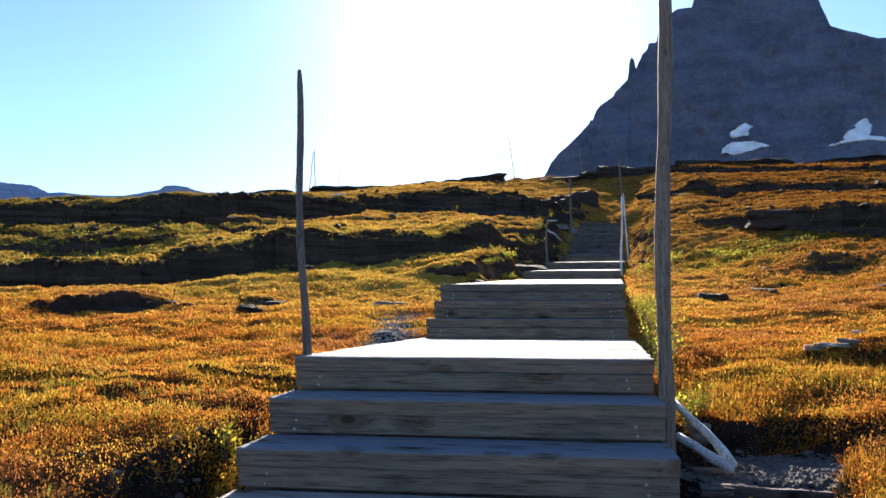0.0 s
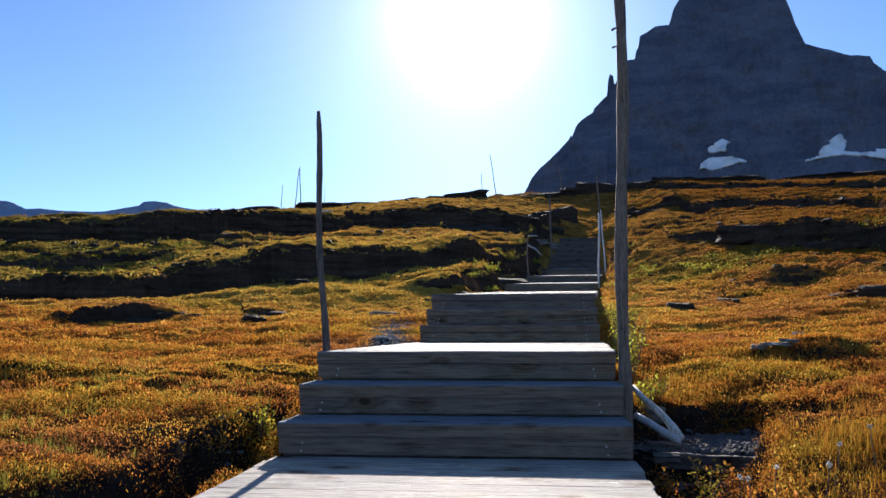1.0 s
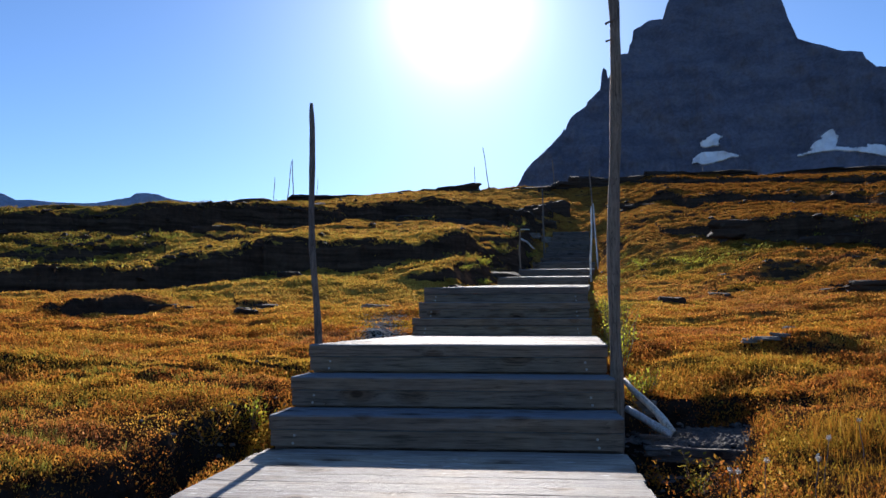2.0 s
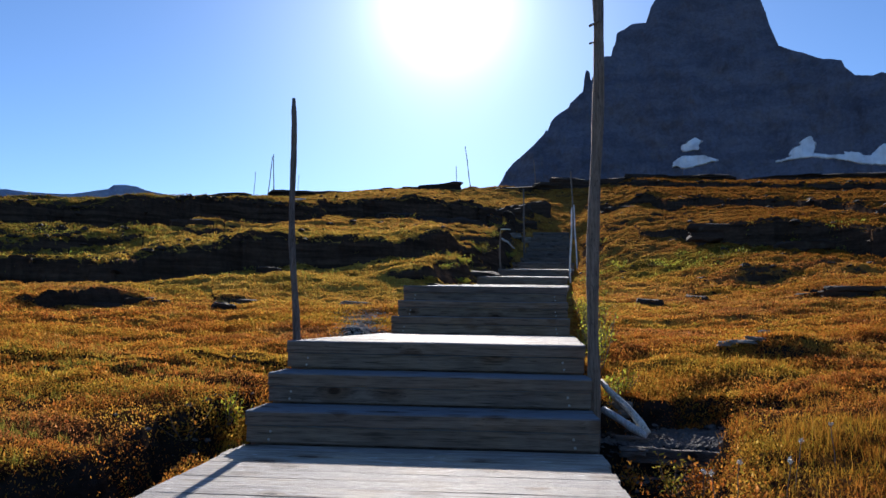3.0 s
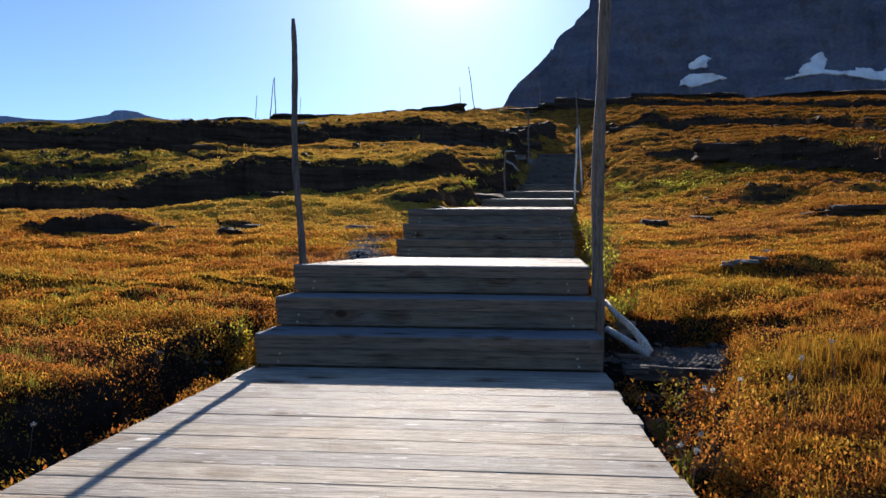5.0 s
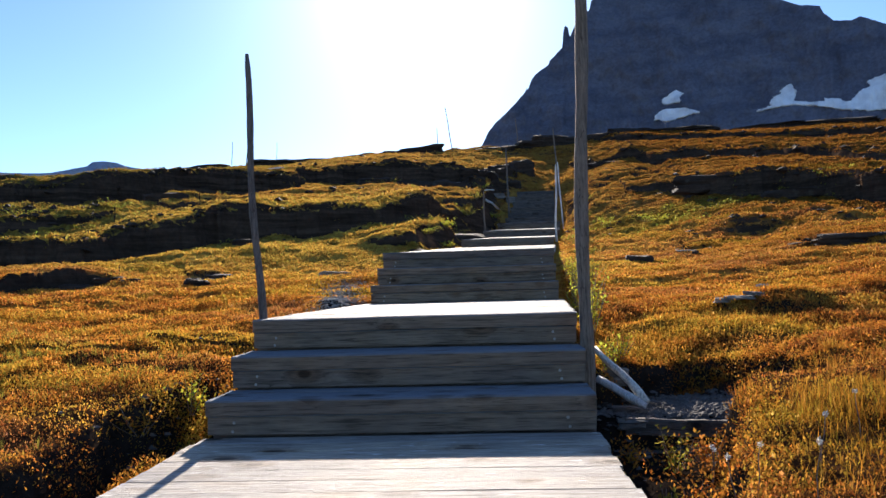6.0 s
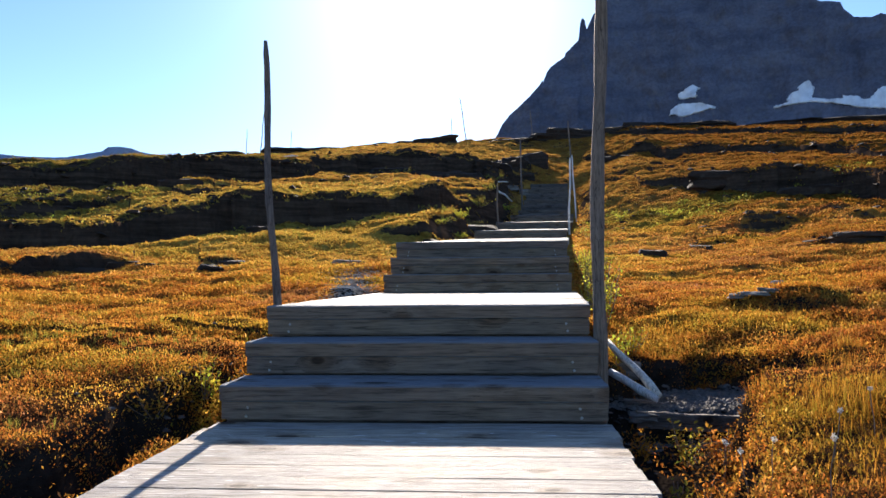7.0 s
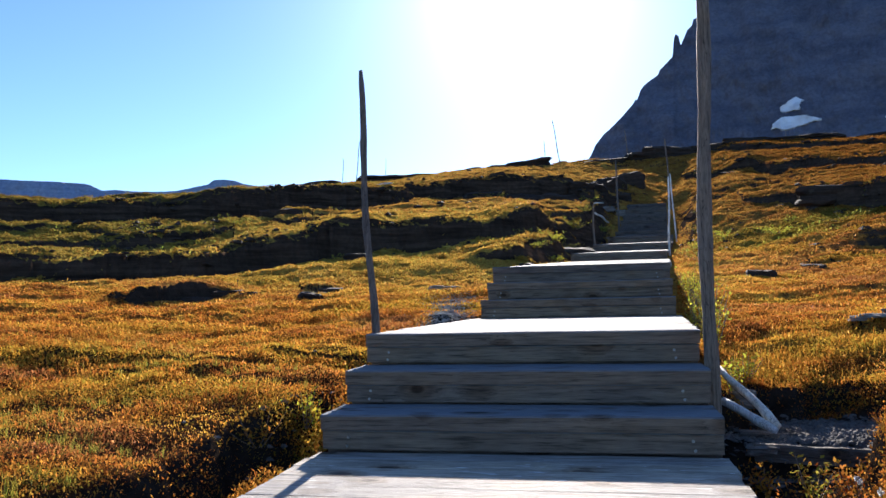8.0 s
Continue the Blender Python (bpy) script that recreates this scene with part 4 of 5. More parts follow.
# ---- rocks ----
def rock_mesh(name, sx, sy, sz, seed, subdiv=3, bed=0.0):
    """A weathered block: a rounded box with cracks, bedding and chipped corners."""
    bm = bmesh.new()
    bmesh.ops.create_icosphere(bm, subdivisions=subdiv, radius=1)
    off = Vector((seed * 3.7, seed * 1.3, seed * 5.1))
    for v in bm.verts:
        p = v.co
        k = 1 / max(abs(p.x) ** 11 + abs(p.y) ** 11 + abs(p.z) ** 11, 1e-9) ** (1 / 11)
        q = p * k
        n = noise.noise(q * 0.9 + off) * 0.18 + noise.noise(q * 2.6 + off) * 0.1 + noise.noise(q * 6.5 + off) * 0.06
        crack = 0.12 * max(0, 1 - abs(noise.noise(Vector((q.x * 1.6, q.y * 1.6, 0.2 * q.z)) + off)) * 8)
        q = q * (1 + n - crack)
        if bed:
            layer = math.floor(q.z * 2.6 + 0.35 * noise.noise(q * 0.8 + off) + seed)
            shift = noise.cell_vector(Vector((layer + 0.5, seed, 0.5)))
            q.x *= 0.93 + 0.14 * shift.x
            q.y *= 0.88 + 0.22 * shift.y
        v.co = Vector((q.x * sx / 2, q.y * sy / 2, q.z * sz / 2))
    for f in bm.faces:
        f.smooth = subdiv < 3
    me = bpy.data.meshes.new(name)
    bm.to_mesh(me)
    bm.free()
    return me


def rock_at(bearing, dist, sx, sy, sz, seed, mat, label, name="rock", sunk=0.35, subdiv=3, category="rock", group=""):
    a = radians(bearing)
    x, y = FOOT[0] + dist * math.sin(a), FOOT[1] + dist * math.cos(a)
    z = float(full_z(np.array([x]), np.array([y]))[0])
    ob = part(name, rock_mesh(name, sx, sy, sz, seed, subdiv, 1.0), mat, None, "", pose(x, y, z + sz * (0.5 - sunk), RAND.uniform(-4, 4), RAND.uniform(-4, 4), -bearing + RAND.uniform(-12, 12)))
    return tagged(ob, label, category, group)


for bearing, dist, sx, sy, sz in ((-21.4, 40.6, 1.6, 1.4, 0.6), (-19.6, 40.6, 2.2, 1.4, 0.62), (-15.2, 40.8, 2.6, 1.4, 0.5), (-12.6, 40.8, 2.8, 1.5, 0.55), (-9.2, 41, 1.9, 1.3, 0.6), (-4.9, 41, 2.3, 1.3, 0.8),
                                  (-6.8, 41, 1.2, 1.0, 0.35), (0.6, 41.4, 2.2, 1.2, 0.45), (3.2, 41.6, 1.9, 1.4, 1.0), (4.9, 41.6, 2.4, 1.5, 1.25), (7.2, 41.8, 2.6, 1.3, 0.6), (10.2, 42, 3.0, 1.4, 0.5), (13.5, 42, 3.2, 1.5, 0.45), (18.5, 42, 4.2, 1.6, 0.5),
                                  (23.0, 42, 3.4, 1.5, 0.55), (-25.5, 40, 2.6, 1.4, 0.45), (-29.5, 40, 3.2, 1.4, 0.4), (-33, 40, 2.8, 1.4, 0.45)):
    rock_at(bearing, dist, sx, sy, sz * 0.8, bearing + 50, MAT_ROCK, "flat dark slab of bedrock on the hill's crest", "rock_slab", 0.6, 3, "rock", "slabs on the crest")
for bearing, dist, sx, sy, sz in ((2.0, 33.8, 1.3, 0.9, 1.5), (0.7, 32.4, 1.2, 0.8, 0.9), (-0.2, 30.4, 0.9, 0.7, 0.8), (1.7, 31.2, 0.5, 0.5, 0.5), (0.2, 31.5, 1.0, 0.9, 0.7), (-1.3, 29.0, 0.9, 0.8, 0.6), (-5.6, 27.4, 1.2, 0.8, 0.8), (-2.2, 18.6, 1.1, 0.7, 0.55), (-8.2, 27.2, 1.4, 0.8, 0.7), (14.6, 22.6, 1.5, 0.7, 0.5), (20.4, 21.2, 1.7, 0.7, 0.6), (-3.3, 27.6, 1.7, 0.9, 1.1), (-22.3, 20.6, 1.1, 0.7, 0.6), (8.2, 33.4, 1.6, 0.9, 0.6)):
    rock_at(bearing, dist, sx, sy, sz, bearing + 170, MAT_ROCK, "dark weathered outcrop high on the hillside", "outcrop", 0.74, 3, "rock", "outcrops on the hillside")
for bearing, dist, sx, sy, sz in ((-27.2, 11.2, 0.6, 0.35, 0.2), (-25.8, 11.25, 0.4, 0.3, 0.14), (-24.5, 11.0, 0.25, 0.2, 0.08), (-19.9, 10.95, 0.5, 0.3, 0.13), (-18.9, 11.05, 0.35, 0.25, 0.1), (21.6, 13.0, 0.9, 0.4, 0.17), (23.6, 12.6, 1.1, 0.4, 0.18), (13.9, 14.0, 0.7, 0.3, 0.12)):
    rock_at(bearing, dist, sx, sy, sz, bearing + 90, MAT_ROCK, "low dark broken bed of rock in the meadow", "rock_slab", 0.78, 3, "rock", "low rock beds")
for bearing, dist, sx, sy, sz, label in ((-5.2, 12.9, 0.36, 0.32, 0.36, "dark upright boulder beside the boardwalk"), (10.1, 12.3, 0.5, 0.4, 0.24, "small dark stone in the orange meadow"),
                                         (13.2, 13.3, 0.5, 0.4, 0.14, "low flat stone in the orange meadow"),                                          (-17.2, 14.6, 0.6, 0.4, 0.32, "grey boulder at the foot of the ledge"), (-20.3, 10.4, 0.4, 0.3, 0.2, "small stone in the meadow")):
    rock_at(bearing, dist, sx * 0.75, sy, sz * 0.8, bearing + 210, MAT_ROCK, label, "rock", 0.55)
for bearing, dist, sx, sy, sz, label in ((16.2, 7.45, 0.26, 0.24, 0.04, "pale flat stone lying in orange turf"), (17.2, 7.5, 0.18, 0.18, 0.035, "pale flat stone lying in orange turf"), (15.3, 7.4, 0.16, 0.14, 0.04, "pale flat stone lying in orange turf"), (17.7, 7.8, 0.1, 0.1, 0.06, "pale small stone behind a flat stone"), (-11.0, 10.6, 0.4, 0.3, 0.06, "pale flat slab beside the meadow path"), (0.55, 28.9, 0.45, 0.4, 0.2, "pale flat stone beside the upper steps"),
                                         (1.6, 29.2, 0.5, 0.4, 0.25, "pale broken slab beside the upper steps"), (7.8, 5.5, 0.22, 0.16, 0.1, "pale stone under the driftwood"), (9.0, 4.9, 0.16, 0.1, 0.05, "flat grey stone in the wash")):
    rock_at(bearing, dist, sx, sy, sz, bearing + 300, MAT_GREY_ROCK, label, "rock", 0.3)


# ---- driftwood and buried timber ----
def on_slope(x, y, up=0.05):
    return (x, y, float(full_z(np.array([x]), np.array([y]))[0]) + up)


def log(label, a, b, r0, r1, mat, seed, crook=0.03, name="driftwood_log"):
    a, b = Vector(a), Vector(b)
    ob = part(name, pole_mesh(name, (0, 0, 0), b - a, r0, r1, seed, crook, sides=11), mat, None, "", Matrix.Translation(a))
    return tagged(ob, label, "log", "bleached logs")


log("bleached driftwood log leaning down from the steps", (1.1, 1.24, 0.28), (1.346, 0.84, 0.0), 0.018, 0.027, MAT_PALE, 51, 0.008)
log("shorter bleached log lying below the steps", (1.08, 1.0, 0.12), (1.33, 0.82, -0.02), 0.022, 0.027, MAT_PALE, 52, 0.005)
log("thin bleached rail lying beside the upper steps", on_slope(-0.6, 23.6, 0.08), on_slope(0.6, 24.3, 0.3), 0.028, 0.02, MAT_PALE, 53, 0.05)
log("short bleached branch by the steps on the hill", on_slope(0.3, 22.6), on_slope(0.75, 23.5), 0.035, 0.025, MAT_PALE, 54, 0.03)
log("long bleached plank lying across the high slope", on_slope(-8.2, 22.55, 0.1), on_slope(-6.1, 21.15, 0.1), 0.032, 0.028, MAT_PALE, 55, 0.02)
for y, x0, x1, z in ((0.76, 1.2, 1.78, -0.085), (0.97, 1.16, 1.52, -0.05), (1.16, 1.02, 1.36, -0.03)):
    ob = part("buried_timber", board_mesh("buried_timber", x1 - x0, 0.09, 0.09, 60, 0.01, 0.006), MAT_DARKWOOD, None, "", pose((x0 + x1) / 2, y, z, 0, 2, -4))
    tagged(ob, "old dark timber half buried in wet gravel", "timber", "buried timbers")


# ---- plants ----
def leaf_cloud(pos, size, tilt_low, tilt_high, slim, gen, three=False):
    """Rhombic leaves at the given places; returns vertices and quads."""
    n = len(pos)
    spin = gen.uniform(0, 2 * np.pi, n)
    tilt = np.radians(gen.uniform(tilt_low, tilt_high, n))
    along = np.stack([np.cos(spin) * np.cos(tilt), np.sin(spin) * np.cos(tilt), np.sin(tilt)], -1)
    side = np.stack([-np.sin(spin), np.cos(spin), gen.uniform(-0.5, 0.5, n)], -1)
    side /= np.linalg.norm(side, axis=1)[:, None]
    s = size[:, None]
    mid = pos + along * s * 0.45
    if three:
        v = np.stack([pos - side * s * slim, pos + side * s * slim, pos + along * s], 1).reshape(-1, 3)
        return v, np.arange(3 * n).reshape(n, 3)
    v = np.stack([pos, mid + side * s * slim, pos + along * s, mid - side * s * slim], 1).reshape(-1, 3)
    return v, np.arange(4 * n).reshape(n, 4)


def scatter(d0, d1, density, gen, az0=-43.0, az1=30.0):
    area = 0.5 * radians(az1 - az0) * (d1 * d1 - d0 * d0)
    n = int(area * density)
    d = np.sqrt(gen.uniform(d0 * d0, d1 * d1, n))
    a = np.radians(gen.uniform(az0, az1, n))
    return FOOT[0] + d * np.sin(a), FOOT[1] + d * np.cos(a)


def plant_sites(x, y, gen, max_slope=1.1):
    z = full_z(x, y)
    e = 0.06
    gx, gy = (full_z(x + e, y) - z) / e, (full_z(x, y + e) - z) / e
    keep = (np.hypot(gx, gy) < max_slope) & (gen.random(len(x)) > bare_amount(x, y) * 1.05)
    keep &= (np.abs(x - np.interp(y, LINE_Y, LINE_X)) > 0.99) | (y > 26.5)
    return x[keep], y[keep], z[keep]


def turf(name, label, d0, d1, density, size0, size1, height, seed, tilts=(5, 75), slim=0.28, mat=None, three=True, steep=1.1, az0=-43.0, az1=30.0):
    gen = np.random.default_rng(seed)
    x, y, z = plant_sites(*scatter(d0, d1, density, gen, az0, az1), gen, steep)
    tuft = np.clip(0.5 + 0.75 * fnoise(x * 2.6, y * 3.6, 3), 0.02, 1.4) * np.clip(0.75 + 0.5 * vnoise(x * 0.8, y * 0.8), 0.3, 1.3)
    keep = gen.random(len(x)) < (0.55 if d0 > 5 else 0.3) + 0.7 * tuft
    # thinner leaves among the tall grass of the eastern bank
    keep &= gen.random(len(x)) > 0.35 * sstep(1.1, 1.6, x) * sstep(1.4, 0.4, y)
    x, y, z, tuft = x[keep], y[keep], z[keep], tuft[keep]
    z = z + gen.random(len(x)) ** 1.3 * height * tuft - 0.004
    v, f = leaf_cloud(np.stack([x, y, z], -1), gen.uniform(size0, size1, len(x)), *tilts, slim, gen, three)
    ob = part(name, mesh_np(name, v, f, False), mat or MAT_LEAF)
    return tagged(ob, label, "plants", kind="stuff")


turf("meadow_plants", "dense low orange and gold autumn plants near the trail", 1.5, 5.6, 19000, 0.009, 0.022, 0.1, 101, (5, 78), 0.22, None, False, 4.0)
turf("meadow_plants", "low orange and gold autumn plants round the steps", 5.6, 8.5, 10500, 0.012, 0.03, 0.065, 105, (5, 75), 0.26, None, True, 3.0)
turf("meadow_plants", "low orange and gold autumn plants across the meadow", 8.5, 14.5, 6200, 0.014, 0.034, 0.05, 102, (5, 65), 0.34)
turf("hill_plants", "golden and olive tufts on the terraced hillside", 14.5, 28, 1750, 0.018, 0.046, 0.05, 103, (5, 60), 0.38)
turf("hill_plants", "golden tufts high on the hillside", 28, 44, 700, 0.026, 0.06, 0.045, 104, (5, 55), 0.42)
turf("meadow_plants", "orange and gold autumn plants round the lower boardwalk", 0.8, 14, 420, 0.03, 0.07, 0.05, 106, (0, 50), 0.4, None, True, 1.1, 30.0, 317.0)


def bank_plants():
    gen = np.random.default_rng(121)
    n = 24000
    y = gen.uniform(-2.6, 0.85, n)
    x = np.interp(y, STRIP_Y, STRIP_X) + gen.normal(0.03, 0.09, n)
    y2 = gen.uniform(-3.0, 0.7, n // 2)
    x2 = np.interp(y2, (-3.5, -1.6, -0.6, 0.3, 0.9), (-2.2, -1.66, -1.4, -1.2, -1.08)) + gen.normal(0.0, 0.07, n // 2)
    x3 = gen.uniform(1.1, 2.3, n // 3)
    y3 = 1.58 + 0.2 * vnoise(x3 * 2.7, x3 * 0 + 5) + gen.normal(0, 0.09, n // 3)
    x, y = np.concatenate([x, x2, x3]), np.concatenate([y, y2, y3])
    keep = gen.random(len(x)) < 0.35 + 0.8 * fnoise(x * 5, y * 5, 2)
    x, y = x[keep], y[keep]
    z = full_z(x, y) + gen.random(len(x)) ** 1.5 * 0.1
    v, f = leaf_cloud(np.stack([x, y, z], -1), gen.uniform(0.009, 0.021, len(x)), 0, 75, 0.28, gen)
    tagged(part("bank_plants", mesh_np("bank_plants", v, f, False), MAT_LEAF), "rusty leafy plants hanging over the shaded banks", "plants", kind="stuff")


bank_plants()


def blades(name, label, count, spots, height, seed, mat):
    """Thin upright blades of grass round a few spots (x, y, reach)."""
    gen = np.random.default_rng(seed)
    xs, ys = [], []
    for sx, sy, reach in spots:
        xs.append(gen.normal(sx, reach, count))
        ys.append(gen.normal(sy, reach, count))
    x, y, z = plant_sites(np.concatenate(xs), np.concatenate(ys), gen)
    v, f = leaf_cloud(np.stack([x, y, z], -1), gen.uniform(0.4, 1.0, len(x)) * height, 25, 80, 0.018, gen)
    ob = part(name, mesh_np(name, v, f, False), mat)
    return tagged(ob, label, "grass", kind="stuff")


turf("hill_plants", "upright golden tufts above the upper steps", 29.5, 42, 450, 0.03, 0.06, 0.05, 107, (20, 75), 0.3, None, True, 1.1, 1.5, 9.0)


def grass_tufts(name, label, x, y, tall, seed, mat):
    """Fans of thin upright blades, one fan at each place."""
    gen = np.random.default_rng(seed)
    x, y, z = plant_sites(x, y, gen)
    n = 22
    high = np.repeat(gen.uniform(0.45, 1.0, len(x)) * tall, n)
    px, py, pz = (np.repeat(c, n) for c in (x, y, z))
    px, py = px + gen.normal(0, 0.016, len(px)), py + gen.normal(0, 0.016, len(px))
    v, f = leaf_cloud(np.stack([px, py, pz - 0.005], -1), high * gen.uniform(0.5, 1.0, len(px)), 40, 88, 0.02, gen)
    return tagged(part(name, mesh_np(name, v, f, False), mat), label, "grass", kind="stuff")


def grass_places(count, x0, x1, y0, y1, seed, patch):
    gen = np.random.default_rng(seed)
    x, y = gen.uniform(x0, x1, count), gen.uniform(y0, y1, count)
    keep = gen.random(count) < np.clip(0.45 + patch * fnoise(x * 1.6 + 4, y * 1.9, 2), 0.03, 1)
    return x[keep], y[keep]


grass_tufts("grass_tufts", "golden fans of thin grass on the bank beside the boardwalk", *grass_places(1700, 1.15, 4.2, -2.6, 1.3, 131, 1.1), 0.12, 132, MAT_GOLD)
grass_tufts("grass_tufts", "olive fans of thin grass among autumn plants", *grass_places(1500, -4.5, -1.35, -1.8, 2.5, 133, 0.9), 0.09, 134, MAT_GREEN)


def ditch_plants():
    """Small leafy plants in the shaded strips along both edges of the lower deck."""
    gen = np.random.default_rng(141)
    n = 5200
    y = gen.uniform(-2.6, 0.72, n)
    x = gen.uniform(0.99, 1.0, n) + gen.random(n) * (np.interp(y, STRIP_Y, STRIP_X) - 1.0)
    y2 = gen.uniform(-2.6, 0.7, n)
    x2 = -1.0 - gen.random(n) ** 1.3 * 0.2
    x, y = np.concatenate([x, x2]), np.concatenate([y, y2])
    keep = gen.random(2 * n) < np.where(x > 0, 0.15, 0.4) + 0.9 * fnoise(x * 6 + 3, y * 6, 2)
    x, y = x[keep], y[keep]
    z = full_z(x, y) + gen.random(len(x)) ** 1.4 * 0.1
    v, f = leaf_cloud(np.stack([x, y, z], -1), gen.uniform(0.012, 0.03, len(x)), 0, 70, 0.28, gen)
    tagged(part("ditch_plants", mesh_np("ditch_plants", v, f, False), MAT_LEAF), "small rusty plants in shade along the boardwalk's edges", "plants", kind="stuff")


ditch_plants()
blades("grass", "tall thin golden grass blades beside the boardwalk", 1300, ((2.3, -0.7, 0.3), (2.7, -0.2, 0.4), (2.0, -1.1, 0.25), (3.0, 0.5, 0.5), (1.9, -0.2, 0.2), (1.6, 2.1, 0.2), (2.4, 2.3, 0.4)), 0.1, 111, MAT_LEAF)


def chips(name, label, x, y, size, mat, category, gen):
    """Angular chips of stone lying at the given places."""
    n = len(x)
    c = np.stack([x, y, full_z(x, y) + 0.004], -1)
    ang = gen.uniform(0, 6.28, n)
    ux = np.stack([np.cos(ang), np.sin(ang), gen.uniform(-0.2, 0.2, n)], -1) * size[:, None]
    uy = np.stack([-np.sin(ang), np.cos(ang), gen.uniform(-0.2, 0.2, n)], -1) * (size * gen.uniform(0.5, 0.9, n))[:, None]
    uz = np.stack([gen.uniform(-0.2, 0.2, n), gen.uniform(-0.2, 0.2, n), np.ones(n)], -1) * (size * gen.uniform(0.25, 0.5, n))[:, None]
    v = np.stack([c + ux, c + uy, c - ux, c - uy, c + uz + 0.4 * ux, c + uz - 0.4 * ux, c - uz], 1).reshape(-1, 3)
    base = np.arange(n)[:, None] * 7
    tri = np.array([(0, 1, 4), (1, 5, 4), (1, 2, 5), (2, 3, 5), (3, 4, 5), (3, 0, 4), (1, 0, 6), (2, 1, 6), (3, 2, 6), (0, 3, 6)])
    f = (base[:, None, :] + tri[None]).reshape(-1, 3)
    ob = part(name, mesh_np(name, v, f, False), mat)
    return tagged(ob, label, category, kind="stuff")


def gravel(name, label, count, spots, seed, mat, size):
    """Loose chips of stone strewn over bare ground."""
    gen = np.random.default_rng(seed)
    xs = np.concatenate([gen.normal(sx, rx, count) for sx, sy, rx, ry in spots])
    ys = np.concatenate([gen.normal(sy, ry, count) for sx, sy, rx, ry in spots])
    keep = (gen.random(len(xs)) < bare_amount(xs, ys) + 0.05) & (np.abs(xs - np.interp(ys, LINE_Y, LINE_X)) > 1.0)
    x, y = xs[keep], ys[keep]
    low = (full_z(x, y) < -0.03) | (x < 0)
    x, y = x[low], y[low]
    return chips(name, label, x, y, 0.008 + size * gen.random(len(x)) ** 3, mat, "gravel", gen)


gravel("gravel", "loose wet stone chips in the shaded hollow", 1500, ((1.6, 0.95, 0.35, 0.3), (1.5, 0.9, 0.22, 0.1), (1.7, 1.1, 0.25, 0.12), (1.7, 1.3, 0.3, 0.25), (-1.25, 0.4, 0.15, 0.4)), 77, MAT_GRAVEL, 0.03)
gravel("gravel", "pale stone chips in the gully beside the landing", 3200, ((-0.95, 3.2, 0.16, 1.0), (-1.1, 4.4, 0.2, 0.8), (-1.3, 5.4, 0.2, 0.5)), 78, MAT_PALE_GRAVEL, 0.016)


def rubble():
    """Broken rock along the ledges and strewn over the slopes."""
    gen = np.random.default_rng(81)
    az, d = [], []
    for la, ld, lh in LEDGES:
        if ld[0] < 14:
            continue
        n = int(7 * (la[-1] - la[0]) * radians(1) * ld.mean())
        a = gen.uniform(max(la[0], -36), la[-1], n)
        az.append(a)
        d.append(np.interp(a, la, ld) - 0.1 + gen.normal(0, 0.28, n))
    n = 450
    az.append(gen.uniform(-37, 27, n))
    d.append(gen.uniform(15, 43, n))
    az, d = np.radians(np.concatenate(az)), np.concatenate(d)
    x, y = FOOT[0] + d * np.sin(az), FOOT[1] + d * np.cos(az)
    off = np.abs(x - np.interp(y, LINE_Y, LINE_X)) > 1.15
    x, y, d = x[off], y[off], d[off]
    chips("rubble", "broken dark stones along the ledges of the hill", x, y, (0.04 + 0.14 * gen.random(len(x)) ** 3) * np.clip(d / 18, 0.5, 1.3), MAT_ROCK, "rubble", gen)


rubble()


def tussocks(name, label, d0, d1, density, seed, mat, az0, az1, tall):
    """Low cushions of leaves, thicker in patches."""
    gen = np.random.default_rng(seed)
    x, y = scatter(d0, d1, density, gen, az0, az1)
    keep = gen.random(len(x)) < np.clip(0.4 + 1.1 * fnoise(x * 0.5 + 11, y * 0.8, 2), 0.05, 1)
    x, y, z = plant_sites(x[keep], y[keep], gen, 1.6)
    n = 26
    reach = gen.uniform(0.06, 0.2, len(x))
    high = gen.uniform(0.4, 1.0, len(x)) * tall
    px, py = (np.repeat(c, n) + gen.normal(0, 1, len(x) * n) * np.repeat(reach, n) * 0.6 for c in (x, y))
    away = np.hypot(px - np.repeat(x, n), py - np.repeat(y, n)) / np.repeat(reach, n)
    pz = full_z(px, py) + np.repeat(high, n) * np.clip(1 - 0.6 * away, 0, 1) * gen.random(len(px)) ** 0.6
    v, f = leaf_cloud(np.stack([px, py, pz], -1), gen.uniform(0.025, 0.06, len(px)) * np.clip(d0 / 14, 0.7, 1.4), 5, 75, 0.32, gen)
    tagged(part(name, mesh_np(name, v, f, False), mat), label, "plants", kind="stuff")


tussocks("tussocks", "rust and gold cushions of heath on the hill", 14, 43, 1.6, 91, MAT_LEAF, -38, 28, 0.13)
tussocks("tussocks", "olive green cushions of heath below the ledges", 13, 30, 1.3, 92, MAT_GREEN, -38, -2, 0.14)
tussocks("tussocks", "olive green cushions of heath on the bank", 17.5, 22, 3.5, 93, MAT_GREEN, 5, 28, 0.2)
tussocks("tussocks", "low rusty cushions of heath in the meadow", 6, 14, 2.2, 94, MAT_LEAF, -38, 28, 0.07)


